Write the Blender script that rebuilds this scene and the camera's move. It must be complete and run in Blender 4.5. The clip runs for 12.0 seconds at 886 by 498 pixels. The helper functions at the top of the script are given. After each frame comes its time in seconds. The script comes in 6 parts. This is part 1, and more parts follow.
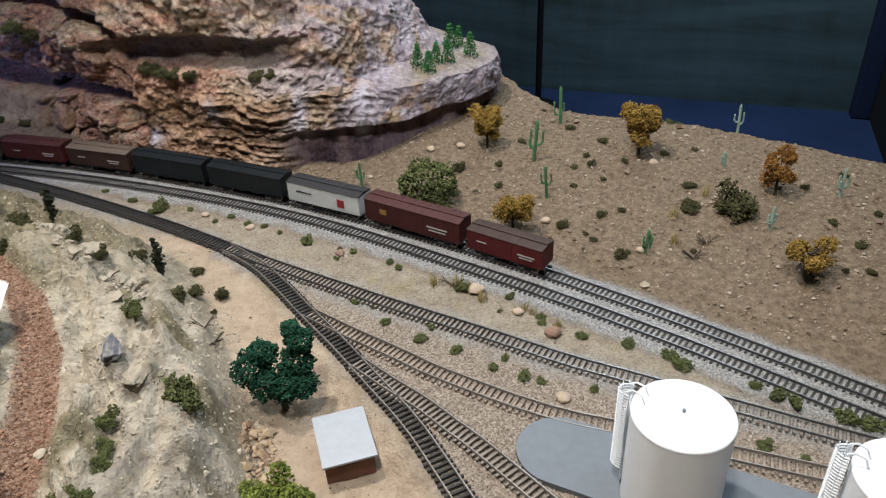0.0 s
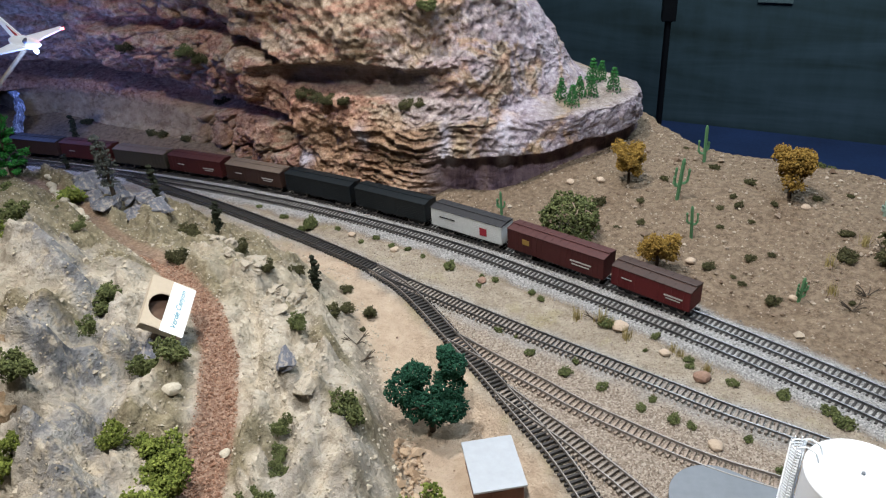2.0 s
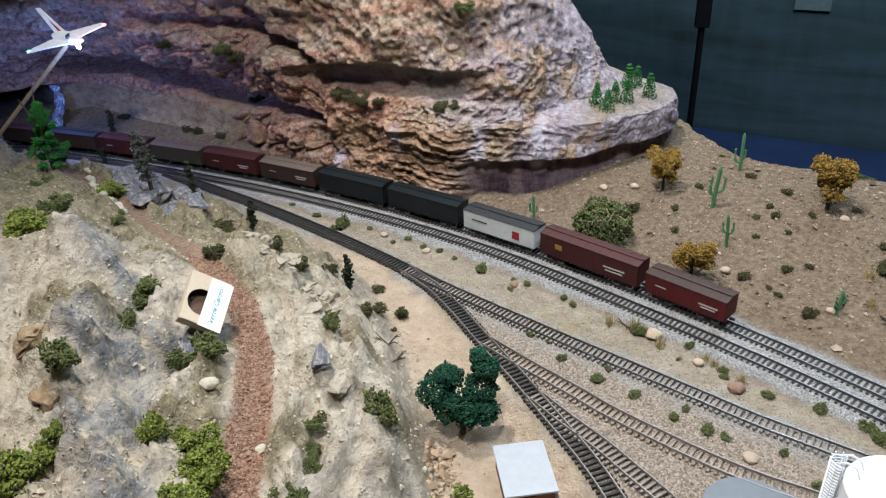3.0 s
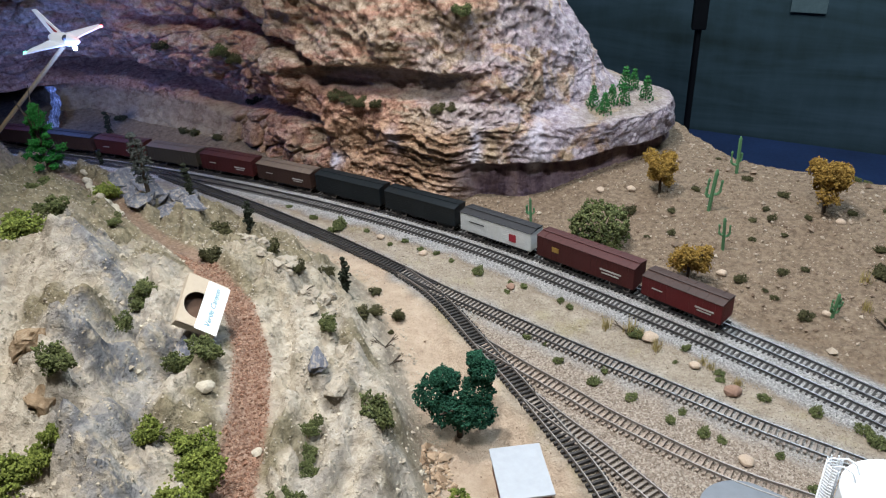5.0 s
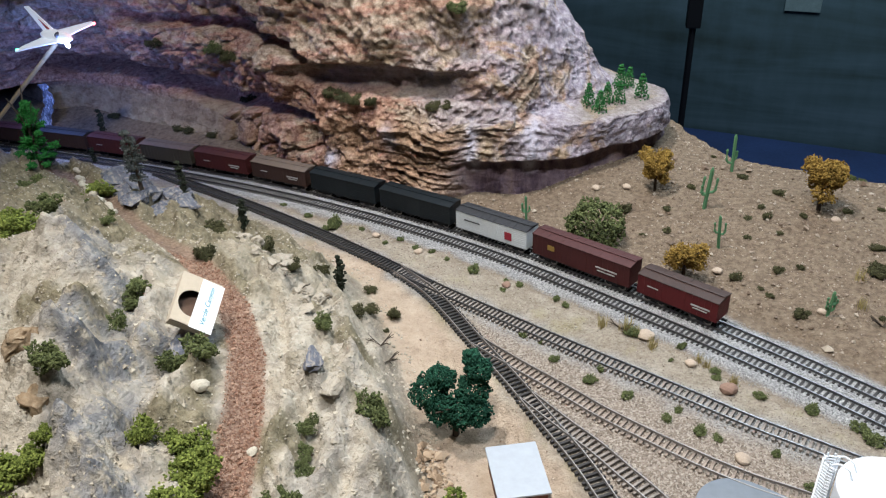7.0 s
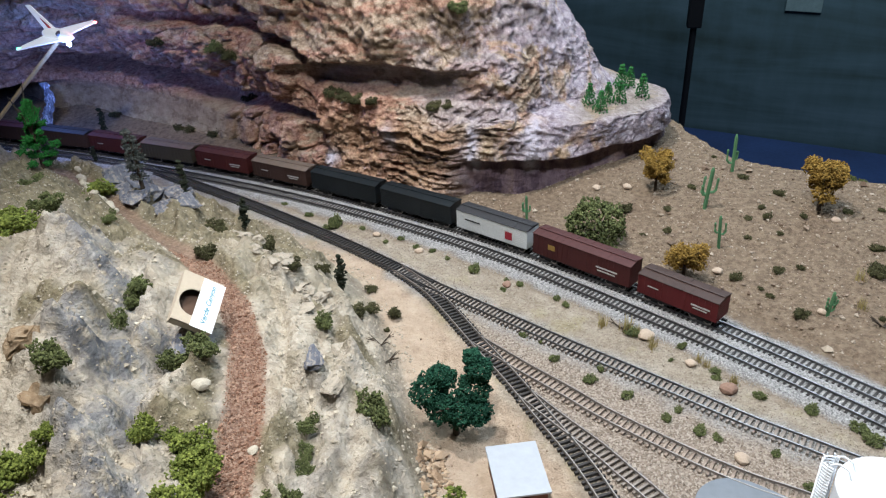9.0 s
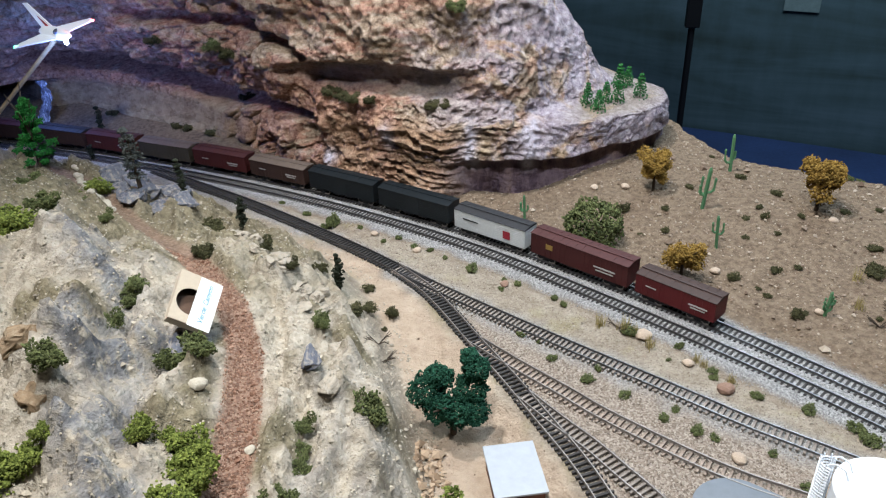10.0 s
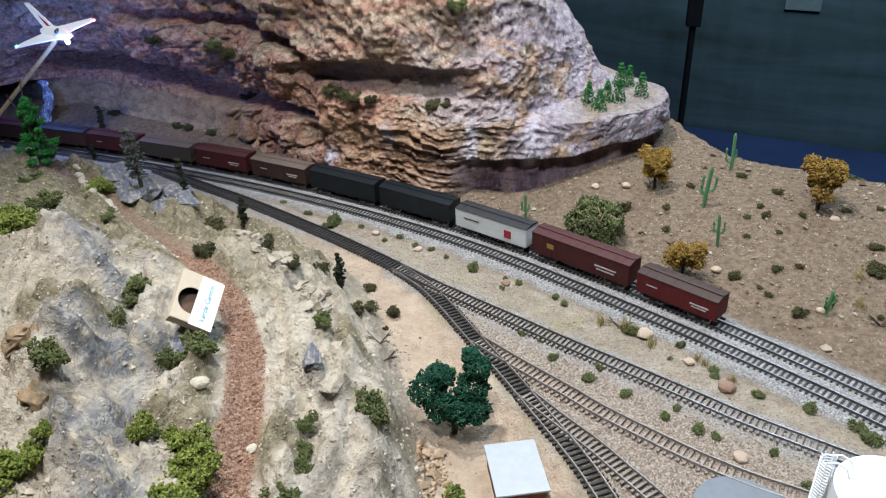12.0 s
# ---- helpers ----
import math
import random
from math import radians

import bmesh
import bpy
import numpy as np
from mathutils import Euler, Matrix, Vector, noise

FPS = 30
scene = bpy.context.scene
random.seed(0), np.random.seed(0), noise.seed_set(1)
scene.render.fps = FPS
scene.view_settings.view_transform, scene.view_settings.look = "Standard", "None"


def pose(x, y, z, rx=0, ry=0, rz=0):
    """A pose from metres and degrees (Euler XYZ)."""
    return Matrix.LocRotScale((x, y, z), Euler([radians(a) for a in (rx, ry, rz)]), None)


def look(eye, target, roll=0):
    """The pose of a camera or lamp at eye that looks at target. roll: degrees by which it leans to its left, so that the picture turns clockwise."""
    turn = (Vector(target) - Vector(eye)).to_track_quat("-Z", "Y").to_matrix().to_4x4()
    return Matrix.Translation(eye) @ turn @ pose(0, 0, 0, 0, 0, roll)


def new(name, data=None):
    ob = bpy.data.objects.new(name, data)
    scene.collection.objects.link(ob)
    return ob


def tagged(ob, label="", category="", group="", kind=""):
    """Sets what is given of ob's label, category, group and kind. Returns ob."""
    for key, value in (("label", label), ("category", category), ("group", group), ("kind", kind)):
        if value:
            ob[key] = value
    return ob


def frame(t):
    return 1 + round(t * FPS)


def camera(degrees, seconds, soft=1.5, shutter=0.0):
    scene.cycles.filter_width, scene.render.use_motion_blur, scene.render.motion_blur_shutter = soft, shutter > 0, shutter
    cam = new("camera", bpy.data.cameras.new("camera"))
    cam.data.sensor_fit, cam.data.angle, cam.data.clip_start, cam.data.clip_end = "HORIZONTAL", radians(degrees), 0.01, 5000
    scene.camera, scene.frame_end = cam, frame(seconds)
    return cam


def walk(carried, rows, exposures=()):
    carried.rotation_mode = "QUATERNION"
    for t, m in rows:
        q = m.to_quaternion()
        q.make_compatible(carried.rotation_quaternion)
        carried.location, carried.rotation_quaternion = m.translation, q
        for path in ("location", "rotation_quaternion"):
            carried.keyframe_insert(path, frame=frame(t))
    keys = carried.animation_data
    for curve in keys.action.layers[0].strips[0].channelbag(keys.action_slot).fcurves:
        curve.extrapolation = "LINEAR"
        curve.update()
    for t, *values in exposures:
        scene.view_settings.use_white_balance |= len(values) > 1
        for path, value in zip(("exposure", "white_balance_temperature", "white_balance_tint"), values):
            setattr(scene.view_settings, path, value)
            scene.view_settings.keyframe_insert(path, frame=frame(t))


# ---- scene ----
cam = camera(62.4, 12.0, 1.2)
PATH = [
    (0, (0.035, 0.043, 0.545), (-0.035, 1.74, -0.51), -2.8),
    (0.5, (0.018, 0.04, 0.552), (-0.115, 1.743, -0.488), -2.8),
    (1, (-0.001, 0.035, 0.556), (-0.209, 1.744, -0.463), -3.1),
    (1.5, (-0.015, 0.031, 0.561), (-0.296, 1.738, -0.443), -3.5),
    (2, (-0.029, 0.027, 0.565), (-0.361, 1.734, -0.423), -3.6),
    (2.5, (-0.04, 0.025, 0.567), (-0.424, 1.728, -0.408), -3.5),
    (3, (-0.043, 0.024, 0.567), (-0.436, 1.722, -0.414), -3.1),
    (5, (-0.043, 0.025, 0.569), (-0.428, 1.726, -0.41), -2.9),
    (5.5, (-0.044, 0.025, 0.567), (-0.425, 1.724, -0.417), -2.8),
    (6, (-0.045, 0.025, 0.568), (-0.42, 1.727, -0.414), -2.7),
    (6.5, (-0.045, 0.026, 0.568), (-0.419, 1.728, -0.413), -2.7),
    (7, (-0.045, 0.027, 0.567), (-0.415, 1.729, -0.416), -2.7),
    (9, (-0.045, 0.026, 0.568), (-0.416, 1.727, -0.417), -2.6),
    (9.5, (-0.045, 0.026, 0.568), (-0.414, 1.726, -0.419), -2.5),
    (10, (-0.045, 0.027, 0.568), (-0.41, 1.727, -0.419), -2.4),
    (10.5, (-0.045, 0.027, 0.568), (-0.41, 1.729, -0.417), -2.4),
    (11, (-0.045, 0.026, 0.568), (-0.412, 1.726, -0.419), -2.5),
    (11.5, (-0.045, 0.027, 0.568), (-0.413, 1.726, -0.422), -2.5),
    (12, (-0.045, 0.026, 0.568), (-0.413, 1.726, -0.421), -2.5),
]
walk(cam, [(t, look(eye, target, roll)) for t, eye, target, roll in PATH], [(0.0, -0.26, 6800, 10), (1.5, -0.14, 6650, 10), (3.0, -0.06, 6450, 9.5), (6.0, -0.02, 6400, 9.5), (12.0, 0.05, 6250, 9)])

# ---- light: ceiling spots over the layout, a dim room ----
world = bpy.data.worlds.new("room_dusk")
world.use_nodes = True
world.node_tree.nodes["Background"].inputs[0].default_value = (0.05, 0.06, 0.08, 1)
world.node_tree.nodes["Background"].inputs[1].default_value = 0.3
scene.world = world


def ceiling_lamp(name, eye, target, watts, size, tint, cone, blend=0.7):
    lamp = bpy.data.lights.new(name, "SPOT")
    lamp.energy, lamp.shadow_soft_size, lamp.color = watts, size, tint
    lamp.spot_size, lamp.spot_blend = radians(cone), blend
    ob = new(name, lamp)
    ob.matrix_world = look(eye, target)
    return ob


ceiling_lamp("key_spot", (-0.52, 0.92, 1.95), (0.09, 0.86, 0.0), 175, 0.05, (1.0, 0.98, 0.96), 60)
ceiling_lamp("cool_spot", (0.62, 0.55, 1.95), (-0.10, 1.25, 0.15), 68, 0.07, (0.62, 0.78, 1.0), 58)
ceiling_lamp("front_spot", (-0.22, -0.05, 1.95), (-0.22, 0.86, 0.06), 142, 0.10, (1.0, 0.98, 0.95), 63)
# added fill with no visible source, brightens the far wall
room_lamp = bpy.data.lights.new("room_lamp", "AREA")
room_lamp.energy, room_lamp.size, room_lamp.color = 85, 1.2, (0.74, 0.90, 1.0)
new("room_lamp", room_lamp).matrix_world = look((0.9, 2.9, 2.0), (0.9, 3.2, -1.0))


def glow_lamp(name, place, watts, radius, tint):
    lamp = bpy.data.lights.new(name, "POINT")
    lamp.energy, lamp.shadow_soft_size, lamp.color = watts, radius, tint
    new(name, lamp).location = place


glow_lamp("plane_blue_led", (-1.02, 1.25, 0.225), 1.2, 0.012, (0.18, 0.32, 1.0))
glow_lamp("plane_red_led", (-0.975, 1.285, 0.285), 0.10, 0.006, (1.0, 0.12, 0.12))
# added blue fill for the rock by the tunnel; no LED sits here
glow_lamp("tunnel_blue_led", (-1.24, 1.38, 0.17), 1.0, 0.012, (0.18, 0.32, 1.0))


# ---- materials ----
class Shader:
    """A small builder for node materials."""

    def __init__(self, name, rough=0.85, metal=0.0, spec=0.3):
        self.mat = bpy.data.materials.new(name)
        self.mat.use_nodes = True
        self.tree = self.mat.node_tree
        self.bsdf = self.tree.nodes["Principled BSDF"]
        self.bsdf.inputs["Roughness"].default_value = rough
        self.bsdf.inputs["Metallic"].default_value = metal
        self.bsdf.inputs["Specular IOR Level"].default_value = spec
        self.space = self.tree.nodes.new("ShaderNodeTexCoord").outputs["Object"]

    def node(self, kind):
        return self.tree.nodes.new("ShaderNode" + kind)

    def link(self, a, b):
        self.tree.links.new(a, b)

    def stretched(self, sx, sy, sz, turn=0.0):
        m = self.node("Mapping")
        m.inputs["Scale"].default_value = (sx, sy, sz)
        m.inputs["Rotation"].default_value = (0, 0, turn)
        self.link(self.space, m.inputs["Vector"])
        return m.outputs[0]

    def noise(self, scale, detail=4.0, rough=0.6, vector=None, warp=0.0):
        n = self.node("TexNoise")
        n.inputs["Scale"].default_value = scale
        n.inputs["Detail"].default_value = detail
        n.inputs["Roughness"].default_value = rough
        n.inputs["Distortion"].default_value = warp
        self.link(vector or self.space, n.inputs["Vector"])
        return n.outputs["Fac"]

    def cells(self, scale, vector=None, feature="F1", out="Color"):
        n = self.node("TexVoronoi")
        n.feature = feature
        n.inputs["Scale"].default_value = scale
        self.link(vector or self.space, n.inputs["Vector"])
        return n.outputs[out]

    def warped(self, scale, amount, vector=None):
        """Coordinates shaken by a noise, for shapes that are not round."""
        n, add = self.node("TexNoise"), self.node("VectorMath")
        n.inputs["Scale"].default_value = scale
        n.inputs["Detail"].default_value = 4.0
        self.link(vector or self.space, n.inputs["Vector"])
        add.operation = "MULTIPLY_ADD"
        self.link(n.outputs["Color"], add.inputs[0])
        add.inputs[1].default_value = (amount, amount, amount)
        self.link(vector or self.space, add.inputs[2])
        return add.outputs[0]

    def grey(self, colour):
        n = self.node("RGBToBW")
        self.link(colour, n.inputs[0])
        return n.outputs[0]

    def ramp(self, fac, *stops):
        n = self.node("ValToRGB")
        while len(n.color_ramp.elements) < len(stops):
            n.color_ramp.elements.new(0.5)
        for e, (at, c) in zip(n.color_ramp.elements, stops):
            e.position = at
            e.color = (*c, 1) if len(c) == 3 else c
        self.link(fac, n.inputs[0])
        return n.outputs[0]

    def step(self, fac, lo, hi):
        n = self.node("MapRange")
        n.interpolation_type = "SMOOTHSTEP"
        n.inputs["From Min"].default_value, n.inputs["From Max"].default_value = lo, hi
        self.link(fac, n.inputs["Value"])
        return n.outputs[0]

    def maths(self, op, a, b):
        n = self.node("Math")
        n.operation = op
        for i, v in enumerate((a, b)):
            if isinstance(v, (int, float)):
                n.inputs[i].default_value = v
            else:
                self.link(v, n.inputs[i])
        return n.outputs[0]

    def mix(self, fac, a, b, blend="MIX"):
        n = self.node("Mix")
        n.data_type, n.blend_type = "RGBA", blend
        for i, v in ((0, fac), (6, a), (7, b)):
            if isinstance(v, (int, float)):
                n.inputs[i].default_value = v
            elif isinstance(v, tuple):
                n.inputs[i].default_value = (*v, 1)
            else:
                self.link(v, n.inputs[i])
        return n.outputs[2]

    def attribute(self, name):
        n = self.node("Attribute")
        n.attribute_name = name
        s = self.node("SeparateColor")
        self.link(n.outputs["Color"], s.inputs[0])
        return s.outputs[0], s.outputs[1], s.outputs[2], n.outputs["Alpha"]

    def random(self):
        return self.node("ObjectInfo").outputs["Random"]

    def island(self):
        return self.node("NewGeometry").outputs["Random Per Island"]

    def bump(self, height, strength=0.4, distance=0.002):
        n = self.node("Bump")
        n.inputs["Strength"].default_value, n.inputs["Distance"].default_value = strength, distance
        self.link(height, n.inputs["Height"])
        self.link(n.outputs[0], self.bsdf.inputs["Normal"])
        return self

    def colour(self, c):
        if isinstance(c, tuple):
            self.bsdf.inputs["Base Color"].default_value = (*c, 1)
        else:
            self.link(c, self.bsdf.inputs["Base Color"])
        return self


def plain(name, c, rough=0.6, metal=0.0, grain=600.0, vary=0.25, bump=0.15, spec=0.35):
    """Paint, plastic or metal with fine grain and blotches."""
    s = Shader(name, rough, metal, spec)
    fine, broad = s.noise(grain, 3), s.noise(grain / 18, 4)
    dark = tuple(v * (1 - vary) for v in c)
    light = tuple(min(1.0, v * (1 + vary * 0.6)) for v in c)
    col = s.ramp(s.maths("ADD", s.maths("MULTIPLY", fine, 0.4), s.maths("MULTIPLY", broad, 0.6)), (0.3, dark), (0.7, light))
    s.colour(col).bump(fine, bump, 0.0004)
    return s.mat


def ground_material():
    s = Shader("scenery_ground", 0.95, 0.0, 0.1)
    hill, path, sand, ballast = s.attribute("zone")
    slab, between, gravel, olive_dim = s.attribute("cover")
    fine, mid, broad = s.noise(900, 3), s.noise(120, 5, 0.65), s.noise(14, 4)
    grit = s.grey(s.cells(420))
    pebbles = s.grey(s.cells(170))
    desert = s.ramp(mid, (0.25, (0.085, 0.061, 0.043)), (0.5, (0.176, 0.131, 0.092)), (0.75, (0.268, 0.206, 0.148)))
    desert = s.mix(s.maths("MULTIPLY", s.step(s.noise(300, 4, 0.7), 0.56, 0.70), 0.6), desert, (0.31, 0.25, 0.19))
    dirt = s.noise(38, 6, 0.7)
    flat = s.ramp(s.maths("ADD", s.maths("MULTIPLY", dirt, 0.7), s.maths("MULTIPLY", fine, 0.3)), (0.3, (0.26, 0.193, 0.142)), (0.5, (0.40, 0.312, 0.232)), (0.7, (0.49, 0.395, 0.30)))
    rubble = s.ramp(pebbles, (0.1, (0.27, 0.230, 0.185)), (0.5, (0.43, 0.38, 0.31)), (0.9, (0.56, 0.51, 0.43)))
    rubble = s.mix(s.maths("MULTIPLY", s.step(broad, 0.45, 0.62), 0.6), rubble, (0.42, 0.345, 0.235))
    rubble = s.mix(0.55, rubble, s.ramp(dirt, (0.3, (0.25, 0.208, 0.160)), (0.5, (0.45, 0.392, 0.305)), (0.7, (0.60, 0.54, 0.44))))
    grain = s.noise(48, 7, 0.72, s.stretched(1, 0.35, 1, 0.5))
    stone = s.ramp(grain, (0.34, (0.080, 0.085, 0.098)), (0.5, (0.200, 0.202, 0.212)), (0.64, (0.37, 0.36, 0.34)))
    cover = s.mix(s.maths("MULTIPLY", slab, s.step(s.noise(70, 4, 0.6), 0.30, 0.55)), rubble, stone)
    # olive soil patches; the far hill's weaker light is put into this colour too
    cover = s.mix(s.maths("MULTIPLY", olive_dim, s.maths("ADD", 0.50, s.maths("MULTIPLY", dirt, 0.70))), cover, s.ramp(s.noise(85, 7, 0.75), (0.34, (0.075, 0.060, 0.034)), (0.5, (0.178, 0.150, 0.090)), (0.66, (0.30, 0.258, 0.17))))
    clay = s.ramp(s.grey(s.cells(330)), (0.1, (0.14, 0.085, 0.062)), (0.5, (0.235, 0.145, 0.105)), (0.9, (0.34, 0.235, 0.175)))
    chips = s.ramp(s.grey(s.cells(700)), (0.05, (0.12, 0.12, 0.12)), (0.5, (0.28, 0.275, 0.27)), (0.95, (0.46, 0.45, 0.435)))
    brown_chips = s.ramp(s.grey(s.cells(520)), (0.05, (0.12, 0.092, 0.072)), (0.5, (0.265, 0.215, 0.172)), (0.95, (0.42, 0.365, 0.305)))
    trackside = s.ramp(s.maths("ADD", s.maths("MULTIPLY", dirt, 0.5), s.maths("MULTIPLY", s.noise(260, 5, 0.75), 0.5)), (0.34, (0.165, 0.132, 0.098)), (0.5, (0.29, 0.245, 0.190)), (0.66, (0.41, 0.365, 0.295)))
    trackside = s.mix(s.maths("MULTIPLY", s.step(s.noise(16, 4), 0.54, 0.66), 0.45), trackside, (0.27, 0.235, 0.13))
    c = s.mix(between, desert, trackside)
    c = s.mix(sand, c, flat)
    c = s.mix(hill, c, cover)
    c = s.mix(path, c, clay)
    c = s.mix(gravel, c, brown_chips)
    c = s.mix(ballast, c, chips)
    s.colour(c)
    crags = s.maths("MULTIPLY", s.maths("ADD", s.maths("MULTIPLY", dirt, 1.6), s.maths("MULTIPLY", grain, slab)), hill)
    bumps = s.maths("ADD", s.maths("ADD", mid, crags), s.maths("MULTIPLY", s.maths("ADD", grit, pebbles), 0.35))
    s.bump(bumps, 0.9, 0.0065)
    return s.mat


def cliff_material():
    s = Shader("painted_plaster_rock", 0.9, 0.0, 0.15)
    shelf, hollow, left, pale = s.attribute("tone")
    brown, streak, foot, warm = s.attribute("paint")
    strata = s.noise(26, 6, 0.7, s.stretched(0.45, 0.45, 2.2))
    blotch, mid, fine = s.noise(8, 5, 0.6, None, 0.8), s.noise(90, 8, 0.78), s.noise(420, 3)
    tan = s.ramp(mid, (0.36, (0.20, 0.140, 0.100)), (0.5, (0.45, 0.345, 0.255)), (0.64, (0.66, 0.55, 0.435)))
    rust = s.ramp(mid, (0.36, (0.19, 0.080, 0.060)), (0.5, (0.48, 0.255, 0.180)), (0.66, (0.68, 0.455, 0.340)))
    mauve = s.ramp(mid, (0.36, (0.24, 0.200, 0.265)), (0.5, (0.43, 0.385, 0.455)), (0.64, (0.63, 0.59, 0.66)))
    umber = s.ramp(mid, (0.36, (0.15, 0.088, 0.052)), (0.5, (0.42, 0.265, 0.165)), (0.66, (0.62, 0.44, 0.295)))
    c = s.mix(s.maths("MULTIPLY", s.step(s.maths("ADD", s.maths("ADD", strata, s.maths("MULTIPLY", warm, 0.12)), s.maths("MULTIPLY", blotch, 0.6)), 0.74, 0.88), s.maths("SUBTRACT", 0.85, s.maths("MULTIPLY", pale, 0.45))), tan, rust)
    veil = s.step(s.maths("ADD", s.noise(11, 5, 0.6, None, 1.0), s.maths("MULTIPLY", pale, 0.13)), 0.50, 0.60)
    c = s.mix(s.maths("MULTIPLY", veil, s.maths("ADD", 0.12, s.maths("MULTIPLY", pale, 0.78))), c, mauve)
    c = s.mix(s.maths("MULTIPLY", s.step(s.noise(17, 4), 0.58, 0.72), 0.4), c, (0.47, 0.35, 0.18))
    c = s.mix(s.maths("MULTIPLY", brown, 0.75), c, umber)
    c = s.mix(s.maths("MULTIPLY", shelf, 0.7), c, s.ramp(mid, (0.3, (0.22, 0.185, 0.14)), (0.7, (0.40, 0.345, 0.265))))
    c = s.mix(s.maths("MULTIPLY", left, 0.85), c, s.ramp(s.noise(30, 6, 0.7), (0.3, (0.22, 0.17, 0.11)), (0.5, (0.38, 0.31, 0.20)), (0.7, (0.52, 0.44, 0.30))))
    # grey rock paint that also holds the hollow's shade in its colour
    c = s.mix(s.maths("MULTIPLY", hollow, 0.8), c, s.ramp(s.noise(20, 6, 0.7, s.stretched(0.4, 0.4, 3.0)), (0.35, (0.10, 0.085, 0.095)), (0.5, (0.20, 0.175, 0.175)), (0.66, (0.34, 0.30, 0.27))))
    # purple foot paint, made darker to stand for shade under the overhang
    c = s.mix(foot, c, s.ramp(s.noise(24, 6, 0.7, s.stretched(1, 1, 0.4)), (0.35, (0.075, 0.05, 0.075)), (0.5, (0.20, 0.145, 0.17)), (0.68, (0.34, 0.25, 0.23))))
    c = s.mix(s.maths("MULTIPLY", streak, s.step(mid, 0.30, 0.48)), c, (0.60, 0.565, 0.64))
    # chips of the cast plaster: each facet its own shade
    shaken = s.warped(40, 0.035, s.stretched(1, 1, 1.8))
    chip, grain = s.grey(s.cells(52, shaken)), s.grey(s.cells(125, shaken))
    shade = s.maths("ADD", s.maths("MULTIPLY", chip, 0.6), s.maths("MULTIPLY", grain, 0.4))
    c = s.mix(0.7, c, s.ramp(shade, (0.28, (0.62, 0.57, 0.55)), (0.45, (0.95, 0.94, 0.94)), (0.75, (1.0, 1.0, 1.0))), "MULTIPLY")
    s.colour(c)
    mid = s.maths("ADD", mid, s.maths("MULTIPLY", shade, 0.55))
    s.bump(s.maths("ADD", s.maths("MULTIPLY", mid, 1.2), s.maths("ADD", s.maths("MULTIPLY", strata, 0.6), s.maths("MULTIPLY", fine, 0.3))), 0.9, 0.008)
    return s.mat


def foliage_material(name, dark, light, rough=0.9):
    s = Shader(name, rough, 0.0, 0.1)
    k = s.maths("ADD", s.maths("MULTIPLY", s.island(), 0.55), s.maths("MULTIPLY", s.noise(260, 3), 0.45))
    k = s.maths("ADD", k, s.maths("MULTIPLY", s.random(), 0.14))
    s.colour(s.ramp(k, (0.15, dark), (0.95, light)))
    return s.mat


def wall_material():
    """Dim paint with faint level reflections put into the colour."""
    s = Shader("grey_green_wall", 0.8, 0, 0.2)
    reflex_band = s.noise(2.2, 5, 0.6, s.stretched(0.35, 1, 2.6), 0.5)
    streak = s.noise(9, 4, 0.6, s.stretched(1.0, 1, 0.25))
    k = s.maths("ADD", s.maths("MULTIPLY", reflex_band, 0.75), s.maths("MULTIPLY", streak, 0.25))
    s.colour(s.ramp(k, (0.34, (0.032, 0.050, 0.052)), (0.50, (0.056, 0.090, 0.108)), (0.66, (0.082, 0.124, 0.158)))).bump(streak, 0.1, 0.002)
    return s.mat


GROUND = ground_material()
CLIFF = cliff_material()
TIE = plain("weathered_tie", (0.040, 0.037, 0.036), 0.85, 0, 900, 0.5)
TIE_BURIED = plain("gravel_buried_tie", (0.27, 0.215, 0.175), 0.95, 0, 900, 0.5)
TIE_OLD = plain("dusty_tie", (0.22, 0.19, 0.165), 0.9, 0, 900, 0.5)
RAIL = plain("steel_rail", (0.18, 0.178, 0.182), 0.36, 0.92, 500, 0.35)
RAIL_OLD = plain("dull_rail", (0.30, 0.27, 0.25), 0.45, 0.7, 500, 0.35)
WALL = wall_material()
WALL_EDGE = plain("navy_wall_edge", (0.010, 0.018, 0.055), 0.7, 0, 8, 0.3, 0.02)
CARPET = plain("navy_carpet", (0.012, 0.030, 0.095), 0.95, 0, 60, 0.35)
BLACK = plain("black_metal", (0.008, 0.008, 0.010), 0.5, 0.2, 300, 0.3)
VOID = plain("recess_black", (0.003, 0.003, 0.004), 0.95, 0, 40, 0.3)
CEILING = plain("dark_ceiling", (0.03, 0.03, 0.035), 0.9, 0, 5, 0.3, 0.02)
FASCIA = plain("dark_fascia", (0.02, 0.02, 0.025), 0.7, 0, 30, 0.3)
WHITE = plain("white_plastic", (0.79, 0.83, 0.88), 0.35, 0, 300, 0.05, 0.05, 0.5)
ROOF_WHITE = plain("white_sheet", (0.35, 0.375, 0.41), 0.5, 0, 120, 0.14, 0.06)
SHED_BROWN = plain("brown_board", (0.16, 0.075, 0.05), 0.8, 0, 500, 0.35)
PAD = plain("grey_concrete", (0.15, 0.17, 0.195), 0.7, 0, 90, 0.2, 0.1)
CARD = plain("kraft_card", (0.46, 0.39, 0.30), 0.85, 0, 250, 0.12)
CARD_IN = plain("dark_card_inside", (0.10, 0.06, 0.04), 0.9, 0, 250, 0.3)
PAPER = plain("white_paper", (0.82, 0.83, 0.82), 0.7, 0, 300, 0.04, 0.05)
INK = plain("teal_ink", (0.04, 0.22, 0.30), 0.7, 0, 300, 0.1)
